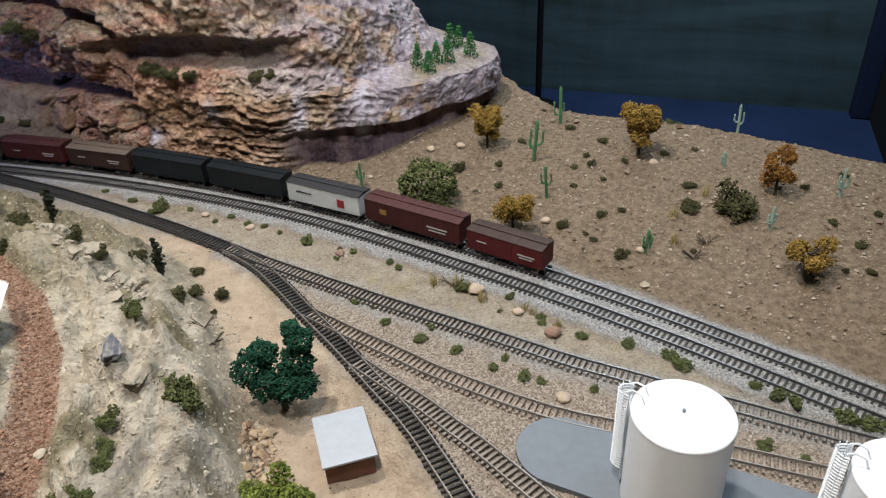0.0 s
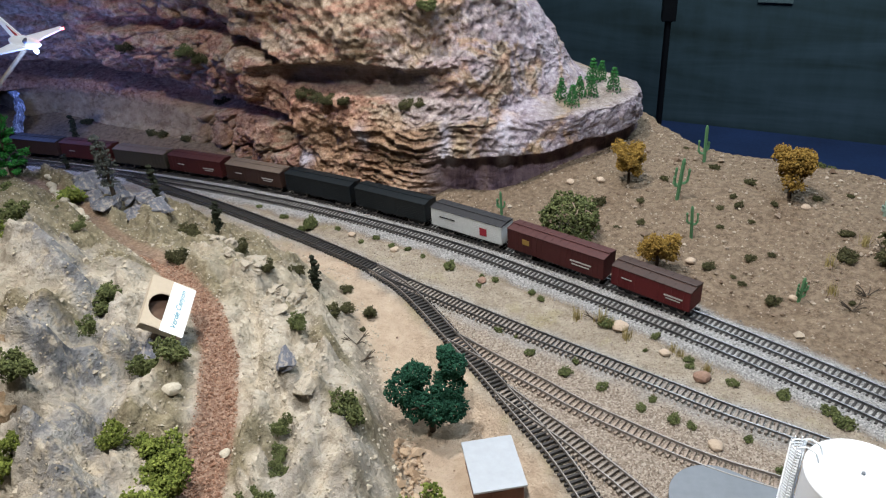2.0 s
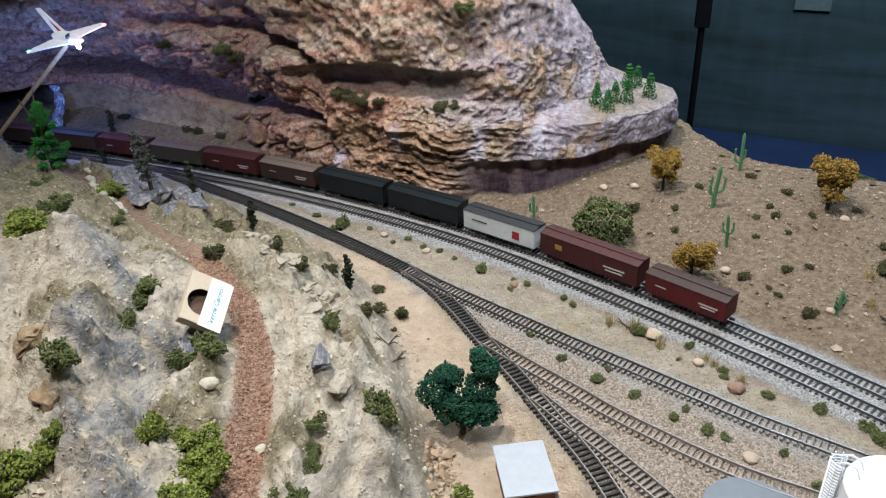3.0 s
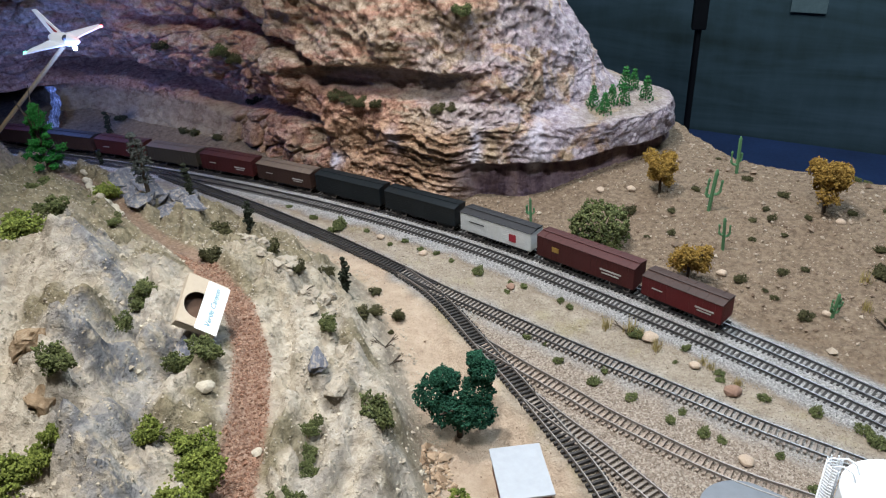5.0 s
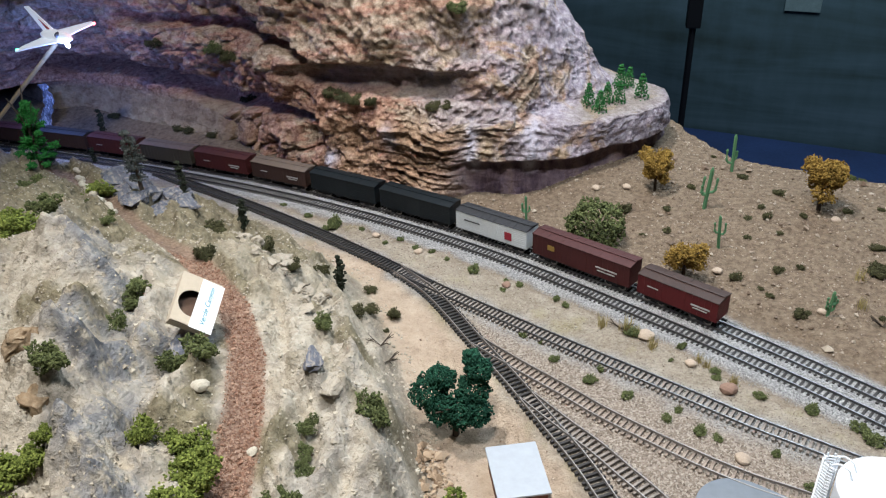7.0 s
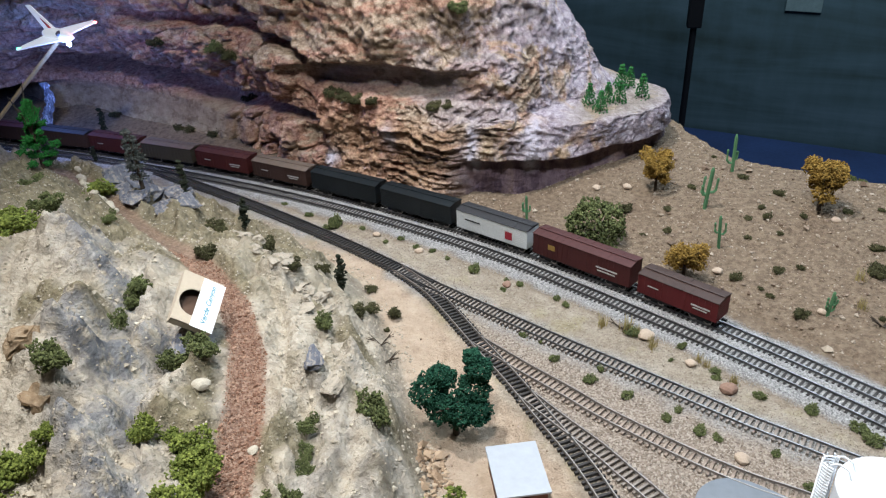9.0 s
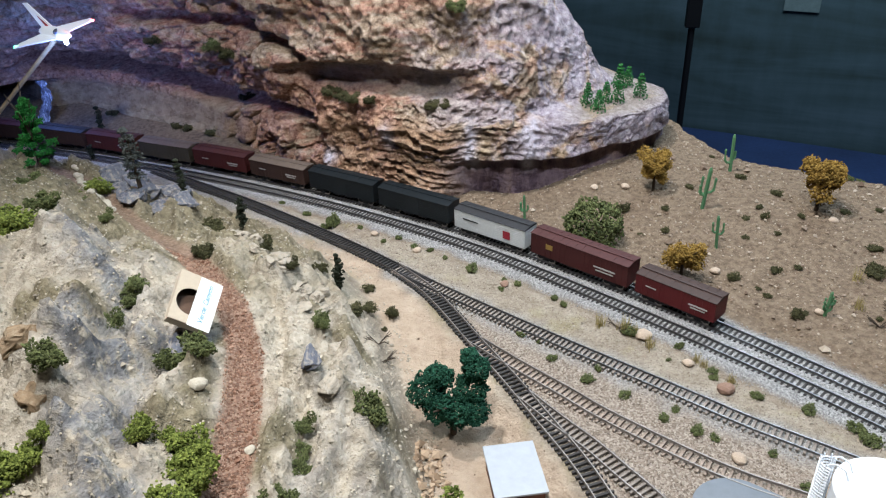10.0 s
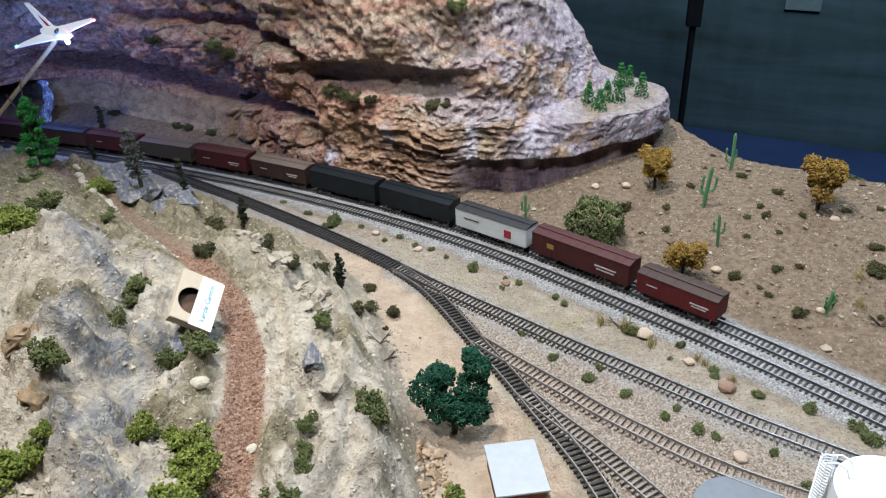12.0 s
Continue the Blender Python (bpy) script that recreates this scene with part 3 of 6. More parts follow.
def build_cliff():
    lines = []
    for z, pts in RISE:
        pts = [Vector((*p, 0)) for p in pts]
        fine = []
        ext = [pts[0] * 2 - pts[1]] + pts + [pts[-1] * 2 - pts[-2]]
        for i in range(1, len(ext) - 2):
            a, b, c, d = ext[i - 1 : i + 3]
            n = int(40 if i < 3 or i > 12 else 76)
            for k in range(n):
                t = k / n
                fine.append(0.5 * ((2 * b) + (c - a) * t + (2 * a - 5 * b + 4 * c - d) * t * t + (3 * b - a - 3 * c + d) * t ** 3))
        fine.append(pts[-1])
        lines.append((z, np.array([(p.x, p.y) for p in fine])))
    n = len(lines[0][1])
    levels = []
    for k in range(len(lines) - 1):
        z0, z1 = lines[k][0], lines[k + 1][0]
        count = (100, 30, 76, 84)[k]
        for s in range(count):
            levels.append((z0 + (z1 - z0) * s / count, k, s / count))
    levels.append((0.50, len(lines) - 2, 1.0))
    verts, tone, paint = [], [], []
    for z, k, f in levels:
        row = lines[k][1] * (1 - f) + lines[k + 1][1] * f
        tang = np.gradient(row, axis=0)
        tang /= np.linalg.norm(tang, axis=1)[:, None] + 1e-9
        # lines run from right to left, so outward is to their left
        out = np.stack([-tang[:, 1], tang[:, 0]], -1)
        for i in range(n):
            x, y = row[i]
            nx, ny = out[i]
            p = Vector((x, y, z))
            warp = noise.noise(p * 7) * 0.016
            lay = z + warp + 0.10 * (x + 0.4)
            calm = ramp01(x, -0.22, -0.10)
            ledge = noise.noise(Vector((x * 10, y * 10, lay * 50)))
            blocks = noise.voronoi(Vector((x * 15, y * 15, lay * 24)))[0]
            crag = noise.hetero_terrain(p * 13, 0.9, 2.1, 4, 0.7)
            facet = noise.voronoi(Vector((x * 17 + 60 * warp, y * 17, lay * 25)))
            q = Vector((x + 1.3 * warp, y, lay * 1.3 + 0.9 * warp))
            folds = 0.5 - 1.1 * abs(noise.noise(q * 25)) + 0.4 - 0.9 * abs(noise.noise(q * 58)) + 0.26 - 0.6 * abs(noise.noise(q * 120))
            d = 0.0022 * ledge + 0.010 * min(blocks[1] - blocks[0], 0.5) - 0.006 + 0.012 * (crag - 0.8)
            d += 0.007 * noise.noise(facet[1][0] * 4.7) * (1 - 0.45 * calm) + 0.010 * (folds - 0.5)
            d += noise.fractal(p * 75, 0.8, 2.0, 3) * 0.0022
            d *= 1 - 0.45 * calm
            # knotted boulders in the brow
            knot = ramp01(-x, 0.55, 0.65) * ramp01(z, 0.11, 0.13)
            if knot > 0:
                cell = noise.voronoi(Vector((x * 16 + 40 * warp, y * 16, z * 24)))
                d += knot * (0.022 * (0.5 - cell[0][0]) + 0.014 * noise.noise(cell[1][0] * 3.3) - 0.007 * max(0.0, 1 - (cell[0][1] - cell[0][0]) / 0.12))
            apron = ramp01(-x, 0.70, 0.84) * ramp01(-z, -0.085, -0.065)
            d *= 1 - 0.80 * apron
            # heaped boulders at the foot
            heap = ramp01(x, -0.84, -0.79) * ramp01(-x, 0.52, 0.56) * ramp01(-z, -0.092, -0.075)
            if heap > 0:
                cell = noise.voronoi(Vector((x * 19, y * 19, z * 21)))
                d += heap * (0.030 * (0.55 - cell[0][0]) + 0.012 * noise.noise(cell[1][0] * 3.3) - 0.010 * max(0.0, 1 - (cell[0][1] - cell[0][0]) / 0.12))
            # knobbly brown rock, then a fan of level ridges
            knob = ramp01(x, -0.56, -0.51) * ramp01(-x, 0.40, 0.42) * ramp01(-z, -0.135, -0.11)
            if knob > 0:
                cell = noise.voronoi(p * 62)[0]
                d += knob * (0.009 * (0.5 - cell[0]) + 0.005)
            fan = math.exp(-(((x + 0.335) / 0.072) ** 6)) * ramp01(-z, -0.14, -0.115)
            wave = lay * 330 + 3.5 * noise.noise(p * 16) + 9 * (x + 0.33)
            d += fan * (0.009 + 0.0060 * math.sin(wave) * (0.65 + 0.7 * noise.noise(p * 28)) + 0.003 * math.sin(wave * 2.3))
            comb = ramp01(x, -0.28, -0.24) * ramp01(-x, 0.06, 0.12) * ramp01(z, 0.05, 0.07) * ramp01(-z, -0.15, -0.12)
            d += comb * 0.0022 * math.sin(lay * 560 + 5 * noise.noise(p * 14)) * (0.5 + noise.noise(p * 22))
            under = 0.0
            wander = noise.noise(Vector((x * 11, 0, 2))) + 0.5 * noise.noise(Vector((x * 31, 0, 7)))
            # smooth-backed grey hollow halfway up; its grey also carries painted shade
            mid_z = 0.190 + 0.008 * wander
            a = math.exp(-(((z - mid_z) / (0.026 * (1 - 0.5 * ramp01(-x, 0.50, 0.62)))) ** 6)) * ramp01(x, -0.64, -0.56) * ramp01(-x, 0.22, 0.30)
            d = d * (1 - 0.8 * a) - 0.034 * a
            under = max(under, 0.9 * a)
            # bulging brow over the long low hollow near the tunnel
            brow = math.exp(-(((z - 0.178 - 0.02 * ramp01(-x, 0.8, 1.0)) / 0.045) ** 4)) * ramp01(-x, 0.58, 0.68) * ramp01(x, -1.16, -0.98)
            d += 0.024 * brow * (0.8 + 0.5 * noise.noise(p * 9))
            low_z = 0.102 + 0.024 * ramp01(-x, 0.92, 1.10) - 0.014 * math.exp(-(((x + 0.84) / 0.07) ** 2)) + 0.007 * wander
            b = math.exp(-(((z - low_z) / (0.021 * (0.45 + 0.55 * ramp01(-x, 0.60, 0.80)))) ** 4)) * ramp01(-x, 0.53, 0.62) * ramp01(x, -1.40, -1.30)
            d = d * (1 - 0.5 * b) - 0.066 * b
            # a thin fold high up that curves down into the grey hollow
            top_z = 0.256 - 0.050 * ramp01(x, -0.74, -0.54) ** 1.5 + 0.006 * wander
            e = math.exp(-(((z - top_z) / 0.012) ** 4)) * ramp01(-x, 0.54, 0.60) * ramp01(x, -1.06, -0.96)
            d -= 0.048 * e
            # undercut foot beside the desert; its mask also darkens below the lip like shade
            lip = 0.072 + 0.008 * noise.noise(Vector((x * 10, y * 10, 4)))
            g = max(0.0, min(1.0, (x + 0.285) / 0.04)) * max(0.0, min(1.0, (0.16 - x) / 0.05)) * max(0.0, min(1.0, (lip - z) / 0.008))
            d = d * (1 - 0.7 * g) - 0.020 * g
            # tunnel mouth where the tracks go in
            tunnel = math.exp(-(((x + 1.465) / 0.09) ** 4)) * max(0.0, min(1.0, (0.085 - z) / 0.02))
            d -= 0.30 * tunnel
            flat = math.exp(-(((z - 0.131) / 0.009) ** 4)) * max(0.0, min(1.0, (x + 0.10) / 0.05))
            d *= 1 - 0.75 * flat
            lift = 0.006 * flat * noise.noise(p * 20)
            verts.append((x + nx * d, y + ny * d, z + lift))
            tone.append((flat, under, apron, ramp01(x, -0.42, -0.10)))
            streak = math.exp(-(((x + 0.241 + 0.2 * warp) / 0.010) ** 2)) + math.exp(-(((x + 0.135 - 0.3 * warp) / 0.012) ** 2))
            streak *= ramp01(z, 0.04, 0.06) * ramp01(-z, -0.15, -0.12)
            streak += math.exp(-(((x + 0.392) / 0.011) ** 2 + ((z - 0.098) / 0.022) ** 2)) + math.exp(-(((x + 0.525) / 0.014) ** 2 + ((z - 0.035) / 0.016) ** 2))
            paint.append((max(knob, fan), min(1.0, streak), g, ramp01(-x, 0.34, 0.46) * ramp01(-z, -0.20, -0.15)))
    # the top runs level to the back and the back drops to the table, out of sight
    for y_back, z_back in ((1.80, 0.52), (1.82, -0.5)):
        for x, y in lines[-1][1]:
            verts.append((x, max(y + 0.01, y_back), z_back))
            tone.append((0.0, 0.0, 0.0, 0.3))
            paint.append((0.0, 0.0, 0.0, 0.0))
    rows = len(levels) + 2
    idx = np.arange(rows * n).reshape(rows, n)
    faces = np.stack([idx[:-1, :-1], idx[1:, :-1], idx[1:, 1:], idx[:-1, 1:]], -1).reshape(-1, 4)[:, ::-1]
    me = bpy.data.meshes.new("cliff")
    me.from_pydata([tuple(map(float, v)) for v in verts], [], faces.tolist())
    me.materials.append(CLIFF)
    me.polygons.foreach_set("use_smooth", np.ones(len(faces), bool))
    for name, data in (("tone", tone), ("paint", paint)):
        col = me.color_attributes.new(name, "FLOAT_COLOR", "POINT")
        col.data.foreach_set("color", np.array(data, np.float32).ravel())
    ob = new("rock_cliff", me)
    global SHELF, ROCK
    ROCK = np.array(verts[: len(levels) * n])
    SHELF = [v for v, t in zip(verts, tone) if t[0] > 0.4]
    return tagged(ob, "tall tan and rust layered plaster rock cliff with shadowed hollows", "cliff", kind="structure")


build_cliff()


def ground_at(x, y):
    """Height of the finished ground under a place."""
    i = int(np.clip(np.searchsorted(LAND_X, x) - 1, 0, len(LAND_X) - 2))
    j = int(np.clip(np.searchsorted(LAND_Y, y) - 1, 0, len(LAND_Y) - 2))
    u, v = (x - LAND_X[i]) / (LAND_X[i + 1] - LAND_X[i]), (y - LAND_Y[j]) / (LAND_Y[j + 1] - LAND_Y[j])
    z = LAND_Z
    return float((z[j, i] * (1 - u) + z[j, i + 1] * u) * (1 - v) + (z[j + 1, i] * (1 - u) + z[j + 1, i + 1] * u) * v)


def shelf_at(x, y):
    """Height of the rock shelf at the end of the cliff."""
    best, z = 9.0, 0.13
    for v in SHELF:
        d = (v[0] - x) ** 2 + (v[1] - y) ** 2
        if d < best:
            best, z = d, v[2]
    return z


def rock_at(x, z):
    """Front of the cliff at a place along it and a height."""
    k = int(np.argmin((ROCK[:, 0] - x) ** 2 + (ROCK[:, 2] - z) ** 2 + 1e-4 * ROCK[:, 1]))
    return tuple(float(v) for v in ROCK[k])


# ---- benchwork under the scenery ----
def build_table():
    h, w = LAND_Z.shape
    for name, cells in (("fascia_front", [(0, i) for i in range(w)]), ("fascia_back", [(h - 1, i) for i in range(w)]), ("fascia_west", [(j, 0) for j in range(h)]), ("fascia_east", [(j, w - 1) for j in range(h)])):
        bm = bmesh.new()
        top = [bm.verts.new((LAND_X[i], LAND_Y[j], LAND_Z[j, i])) for j, i in cells]
        low = [bm.verts.new((v.co.x, v.co.y, -0.62)) for v in top]
        for k in range(len(cells) - 1):
            bm.faces.new((low[k], low[k + 1], top[k + 1], top[k]))
        tagged(new(name, mesh_of(name, bm, FASCIA)), "dark painted fascia round the layout table", "fascia", kind="structure")
    table = thing("layout_table", "dark boxed benchwork table carrying the model railway", "table", at=Matrix.Translation((-0.26, 0.87, -1.0)))
    part("table_top", boxed(-1.36, -0.85, 0.38, 1.36, 0.95, 0.44), FASCIA, table)
    for x in (-1.28, 0.0, 1.28):
        for y in (-0.76, 0.86):
            part("leg", boxed(x - 0.04, y - 0.04, 0.0, x + 0.04, y + 0.04, 0.38, bevel=0.004), FASCIA, table)


build_table()


# ---- the room round the table ----
def build_room():
    wall_lean = math.atan2(4.022 - 4.357, 1.493 - 0.511)
    far = Matrix.Translation((0.511, 4.357, 0)) @ Matrix.Rotation(wall_lean, 4, "Z")
    floor = new("floor", mesh_of("floor", boxed(-6, -4, -1.08, 6, 7, -1.0), CARPET))
    tagged(floor, "navy blue carpet of the dim exhibition room", "floor", kind="structure")
    top = new("ceiling", mesh_of("ceiling", boxed(-6, -4, 2.05, 6, 7, 2.15), CEILING))
    tagged(top, "dark ceiling of the exhibition room", "ceiling", kind="structure")
    north = new("wall_north", mesh_of("wall", boxed(-5.5, 0, -1.0, 1.68, 0.12, 2.05), WALL))
    north.matrix_world = far
    tagged(north, "dim grey-green painted far wall", "wall", kind="structure")
    # solid block; the dark of the recess is put into its black colour
    recess_block = new("wall_recess", mesh_of("wall_recess", boxed(1.77, -0.90, -1.0, 5.2, 0.12, 2.05), VOID))
    recess_block.matrix_world = far
    tagged(recess_block, "black unlit recess beside the wall", "wall", kind="structure")
    jamb = new("wall_corner", mesh_of("wall_corner", boxed(1.68, -0.10, -1.0, 1.77, 0.12, 2.05, bevel=0.01), WALL_EDGE))
    jamb.matrix_world = far
    tagged(jamb, "navy painted wall corner", "wall", kind="structure")
    for name, a in (("wall_west", (-6.0, -4, -1, -5.88, 7, 2.05)), ("wall_east", (5.88, -4, -1, 6, 7, 2.05)), ("wall_south", (-5.88, -4, -1, 5.88, -3.88, 2.05))):
        tagged(new(name, mesh_of(name, boxed(*a), CEILING)), "dark wall of the exhibition room", "wall", kind="structure")
    post = thing("black_post", "slim black metal post with a box head", "post", at=Matrix.Translation((0.455, 4.05, -1.0)))
    part("pole", rod(bmesh.new(), (0, 0, 0), (0, 0, 0.67), 0.017, n=16), BLACK, post)
    part("foot", rod(bmesh.new(), (0, 0, 0), (0, 0, 0.012), 0.11, n=24), BLACK, post)
    part("head", boxed(-0.036, -0.03, 0.652, 0.036, 0.03, 0.95, bevel=0.006), BLACK, post)
    notice = thing("wall_notice", "small pale notice on the far wall", "notice", at=far @ Matrix.Translation((0.52, -0.008, -0.262)))
    part("sheet", boxed(-0.085, -0.003, -0.035, 0.085, 0.003, 0.045, bevel=0.001), plain("faded_notice", (0.13, 0.18, 0.19), 0.7), notice)


build_room()


# ---- tracks ----
def build_track(name, label, line, ties, tie_mat, rail_mat, step=0.0068, gauge=0.0165, tie_half=0.0136, sunk=0.0):
    track = thing(name, label, "railway track", "model railway tracks")
    pts = spline(line, 0.006)
    for side in (-1, 1):
        bm = bmesh.new()
        rings = []
        for p, a in pts:
            n = Vector((-math.sin(a), math.cos(a), 0)) * side
            ring = []
            for o, z in ((-0.0009, -0.0016), (-0.0005, 0.0), (-0.0006, 0.0012), (0.0006, 0.0012), (0.0005, 0.0), (0.0009, -0.0016)):
                ring.append(bm.verts.new(p + n * (gauge / 2 + 0.0006 + o * side) + Vector((0, 0, z))))
            rings.append(ring)
        for a, b in zip(rings, rings[1:]):
            for k in range(6):
                bm.faces.new((a[k], a[(k + 1) % 6], b[(k + 1) % 6], b[k]))
        bmesh.ops.recalc_face_normals(bm, faces=bm.faces)
        part("rail", bm, rail_mat, track)
    rnd = random.Random(len(line) * 7 + int(abs(line[0][0]) * 1000))
    tie = mesh_of("tie", boxed(-0.00140, -tie_half, -0.0042, 0.00140, tie_half, -0.0014, bevel=0.0003), tie_mat)
    spots = [q for q in spline(line, step)[1:] if q[0].x > -1.34]
    spots.sort(key=lambda q: abs(q[0].x + 0.2))
    rest = bmesh.new()
    for k, (p, a) in enumerate(spots):
        m = Matrix.Translation((p.x, p.y, rnd.uniform(-0.0003, 0.0001) - sunk)) @ Matrix.Rotation(a + rnd.gauss(0, 0.02), 4, "Z") @ Matrix.Diagonal((1, rnd.uniform(0.96, 1.03), 1, 1))
        if k < 300:
            ob = new("tie", tie)
            ob.parent = track
            ob.matrix_local = m
        else:
            box(rest, -0.0014, -tie_half, -0.0042, 0.0014, tie_half, -0.0014, m=m)
    if len(spots) > 300:
        part("far_ties", rest, tie_mat, track)["kind"] = "stuff"
    else:
        rest.free()
    return track


build_track("main_track", "far main line track with dark ties in grey ballast", FAR_LINE, True, TIE, RAIL, 0.0069)
build_track("main_track", "near main line track with dark ties in grey ballast", NEAR_LINE, True, TIE, RAIL, 0.0069)
build_track("branch_track", "branch track leaving the main line on pale ballast", JOIN_LINE, True, TIE, RAIL)
build_track("spur_track", "spur track with dusty brown ties beside desert scrub", SPUR_LINE, True, TIE_OLD, RAIL)
build_track("ladder_track", "yard ladder track with dark ties on sand", LADDER_LINE, True, TIE, RAIL_OLD, 0.0072)
build_track("brown_siding", "siding half sunk in brown gravel", BROWN_LINE, True, TIE_BURIED, RAIL_OLD, 0.0072, sunk=0.0013)
build_track("yard_track", "yard track diverging with dusty ties", SIDE_LINE, True, TIE_OLD, RAIL_OLD)


# ---- plants: ground foam, twigs and wire ----
def foam(rnd, n, radius, leaf, squash=(1, 1, 1), centre=(0, 0, 0), hollow=0.45, out=None, lumpy=1.0):
    """Many small crumpled leaf clumps within a lumpy ball."""
    verts, faces = out if out else ([], [])
    off = Vector((rnd.uniform(0, 50), rnd.uniform(0, 50), rnd.uniform(0, 50)))
    for _ in range(n):
        d = Vector((rnd.gauss(0, 1), rnd.gauss(0, 1), rnd.gauss(0, 1))).normalized()
        lump = 0.75 + lumpy * (0.55 * noise.noise(d * 1.7 + off) + 0.25 * noise.noise(d * 4 + off))
        r = radius * lump * rnd.uniform(hollow, 1.0) ** 0.5
        c = Vector((d.x * r * squash[0] + centre[0], d.y * r * squash[1] + centre[1], d.z * r * squash[2] + centre[2]))
        e = Euler((rnd.uniform(0, 6), rnd.uniform(0, 6), rnd.uniform(0, 6))).to_matrix()
        s = leaf * rnd.uniform(0.6, 1.4)
        base = len(verts)
        for v in ((1, 0, 0), (-0.9, 0.2, 0), (0, 1, 0.1), (0.1, -0.8, 0), (0, 0.1, 0.75), (0, 0, -0.75)):
            w = e @ (Vector(v) * s * rnd.uniform(0.7, 1.3))
            verts.append((c.x + w.x, c.y + w.y, c.z + w.z))
        for a, b, g in ((0, 2, 4), (2, 1, 4), (1, 3, 4), (3, 0, 4), (2, 0, 5), (1, 2, 5), (3, 1, 5), (0, 3, 5)):
            faces.append((base + a, base + b, base + g))
    return verts, faces


def raw_mesh(name, verts, faces, material):
    me = bpy.data.meshes.new(name)
    me.from_pydata(verts, [], faces)
    me.materials.append(material)
    return me


BUSH_MESHES = {}


def bush_mesh(material, variant, kind):
    key = (material.name, variant, kind)
    if key not in BUSH_MESHES:
        rnd = random.Random(variant * 31 + len(kind))
        if kind == "round":
            data = foam(rnd, 1900, 0.62, 0.028, (1, 1, 0.85), (0, 0, 0.42), 0.6, None, 0.35)
        elif kind == "ragged":
            data = foam(rnd, 430, 0.30, 0.030, (1.2, 1, 0.75), (0, 0, 0.20))
            for _ in range(5):
                a, r = rnd.uniform(0, 6.28), rnd.uniform(0.15, 0.33)
                foam(rnd, 150, rnd.uniform(0.14, 0.24), 0.028, (1, 1, 0.9), (r * math.cos(a), r * math.sin(a), rnd.uniform(0.12, 0.42)), out=data)
        else:
            data = foam(rnd, 260, 0.34, 0.038, (1.2, 1, 0.6), (0, 0, 0.17))
            for _ in range(3):
                a, r = rnd.uniform(0, 6.28), rnd.uniform(0.15, 0.35)
                foam(rnd, 90, rnd.uniform(0.13, 0.22), 0.036, (1, 1, 0.8), (r * math.cos(a), r * math.sin(a), rnd.uniform(0.08, 0.26)), out=data)
        BUSH_MESHES[key] = raw_mesh("bush", *data, material)
    return BUSH_MESHES[key]


BUSH_RND = random.Random(5)


def bushes(name, label, group, material, places, kind="low", grow=1.15):
    for x, y, w in places:
        ob = new(name, bush_mesh(material, BUSH_RND.randrange(4), kind))
        s = w * grow * (1.25 if kind == "ragged" else 1.05)
        ob.matrix_world = Matrix.Translation((x, y, ground_at(x, y) - 0.06 * s)) @ Matrix.Rotation(BUSH_RND.uniform(0, 6.28), 4, "Z") @ Matrix.Diagonal((s, s * BUSH_RND.uniform(0.8, 1.1), s * BUSH_RND.uniform(0.85, 1.15), 1))
        tagged(ob, label, "bush", group)


bushes("desert_bush", "small dark olive desert bush on tan gravel", "desert bushes", BUSH, [(0.023, 1.144, 0.0271), (0.089, 1.142, 0.0174), (0.132, 1.209, 0.0203), (0.22, 1.251, 0.0253), (0.267, 1.191, 0.0245), (0.233, 1.144, 0.0157), (0.237, 1.114, 0.0212), (0.209, 1.115, 0.0154), (0.246, 1.069, 0.0131), (0.2, 1.062, 0.0148), (0.289, 1.118, 0.0176), (0.355, 1.136, 0.0201), (0.049, 1.08, 0.0111), (0.086, 1.086, 0.0187), (0.367, 1.031, 0.0244), (0.408, 1.15, 0.0144), (0.184, 1.346, 0.0134)])
bushes("desert_bush", "small dark olive desert bush near the main line", "desert bushes", BUSH, [(0.243, 0.89, 0.025), (0.231, 0.984, 0.0195), (0.261, 0.988, 0.0143), (0.174, 0.968, 0.0226), (0.202, 0.946, 0.0103), (0.212, 0.929, 0.0153), (0.353, 0.973, 0.0342), (0.338, 0.885, 0.0119), (0.358, 0.982, 0.0295), (0.529, 1.004, 0.0166), (0.598, 1.035, 0.0193), (0.529, 0.909, 0.0191), (0.544, 0.857, 0.0203), (0.533, 0.806, 0.0163), (0.506, 0.813, 0.0113), (0.357, 1.134, 0.0174), (0.594, 0.923, 0.018)])
bushes("desert_bush", "green bush at the back edge of the desert", "desert bushes", OLIVE, [(0.247, 1.343, 0.0225), (0.396, 1.263, 0.0176), (0.412, 1.264, 0.0154)])
bushes("scrub_bush", "brown twiggy desert scrub on tan gravel", "desert bushes", BUSH, [(0.415, 0.948, 0.0602)], "ragged")
bushes("trackside_bush", "small olive bush between the tracks", "trackside bushes", OLIVE, [(-0.201, 0.957, 0.0257), (-0.15, 0.935, 0.0117), (-0.152, 0.91, 0.0115), (-0.129, 0.923, 0.0149), (-0.075, 0.894, 0.0145), (-0.061, 0.879, 0.0143), (-0.112, 0.803, 0.0135), (-0.088, 0.792, 0.0104), (-0.069, 0.758, 0.0159), (-0.024, 0.727, 0.0197), (-0.013, 0.748, 0.0129), (0.018, 0.704, 0.0207), (0.085, 0.804, 0.0166), (0.072, 0.778, 0.0089), (0.121, 0.764, 0.0162), (0.122, 0.751, 0.0146)])
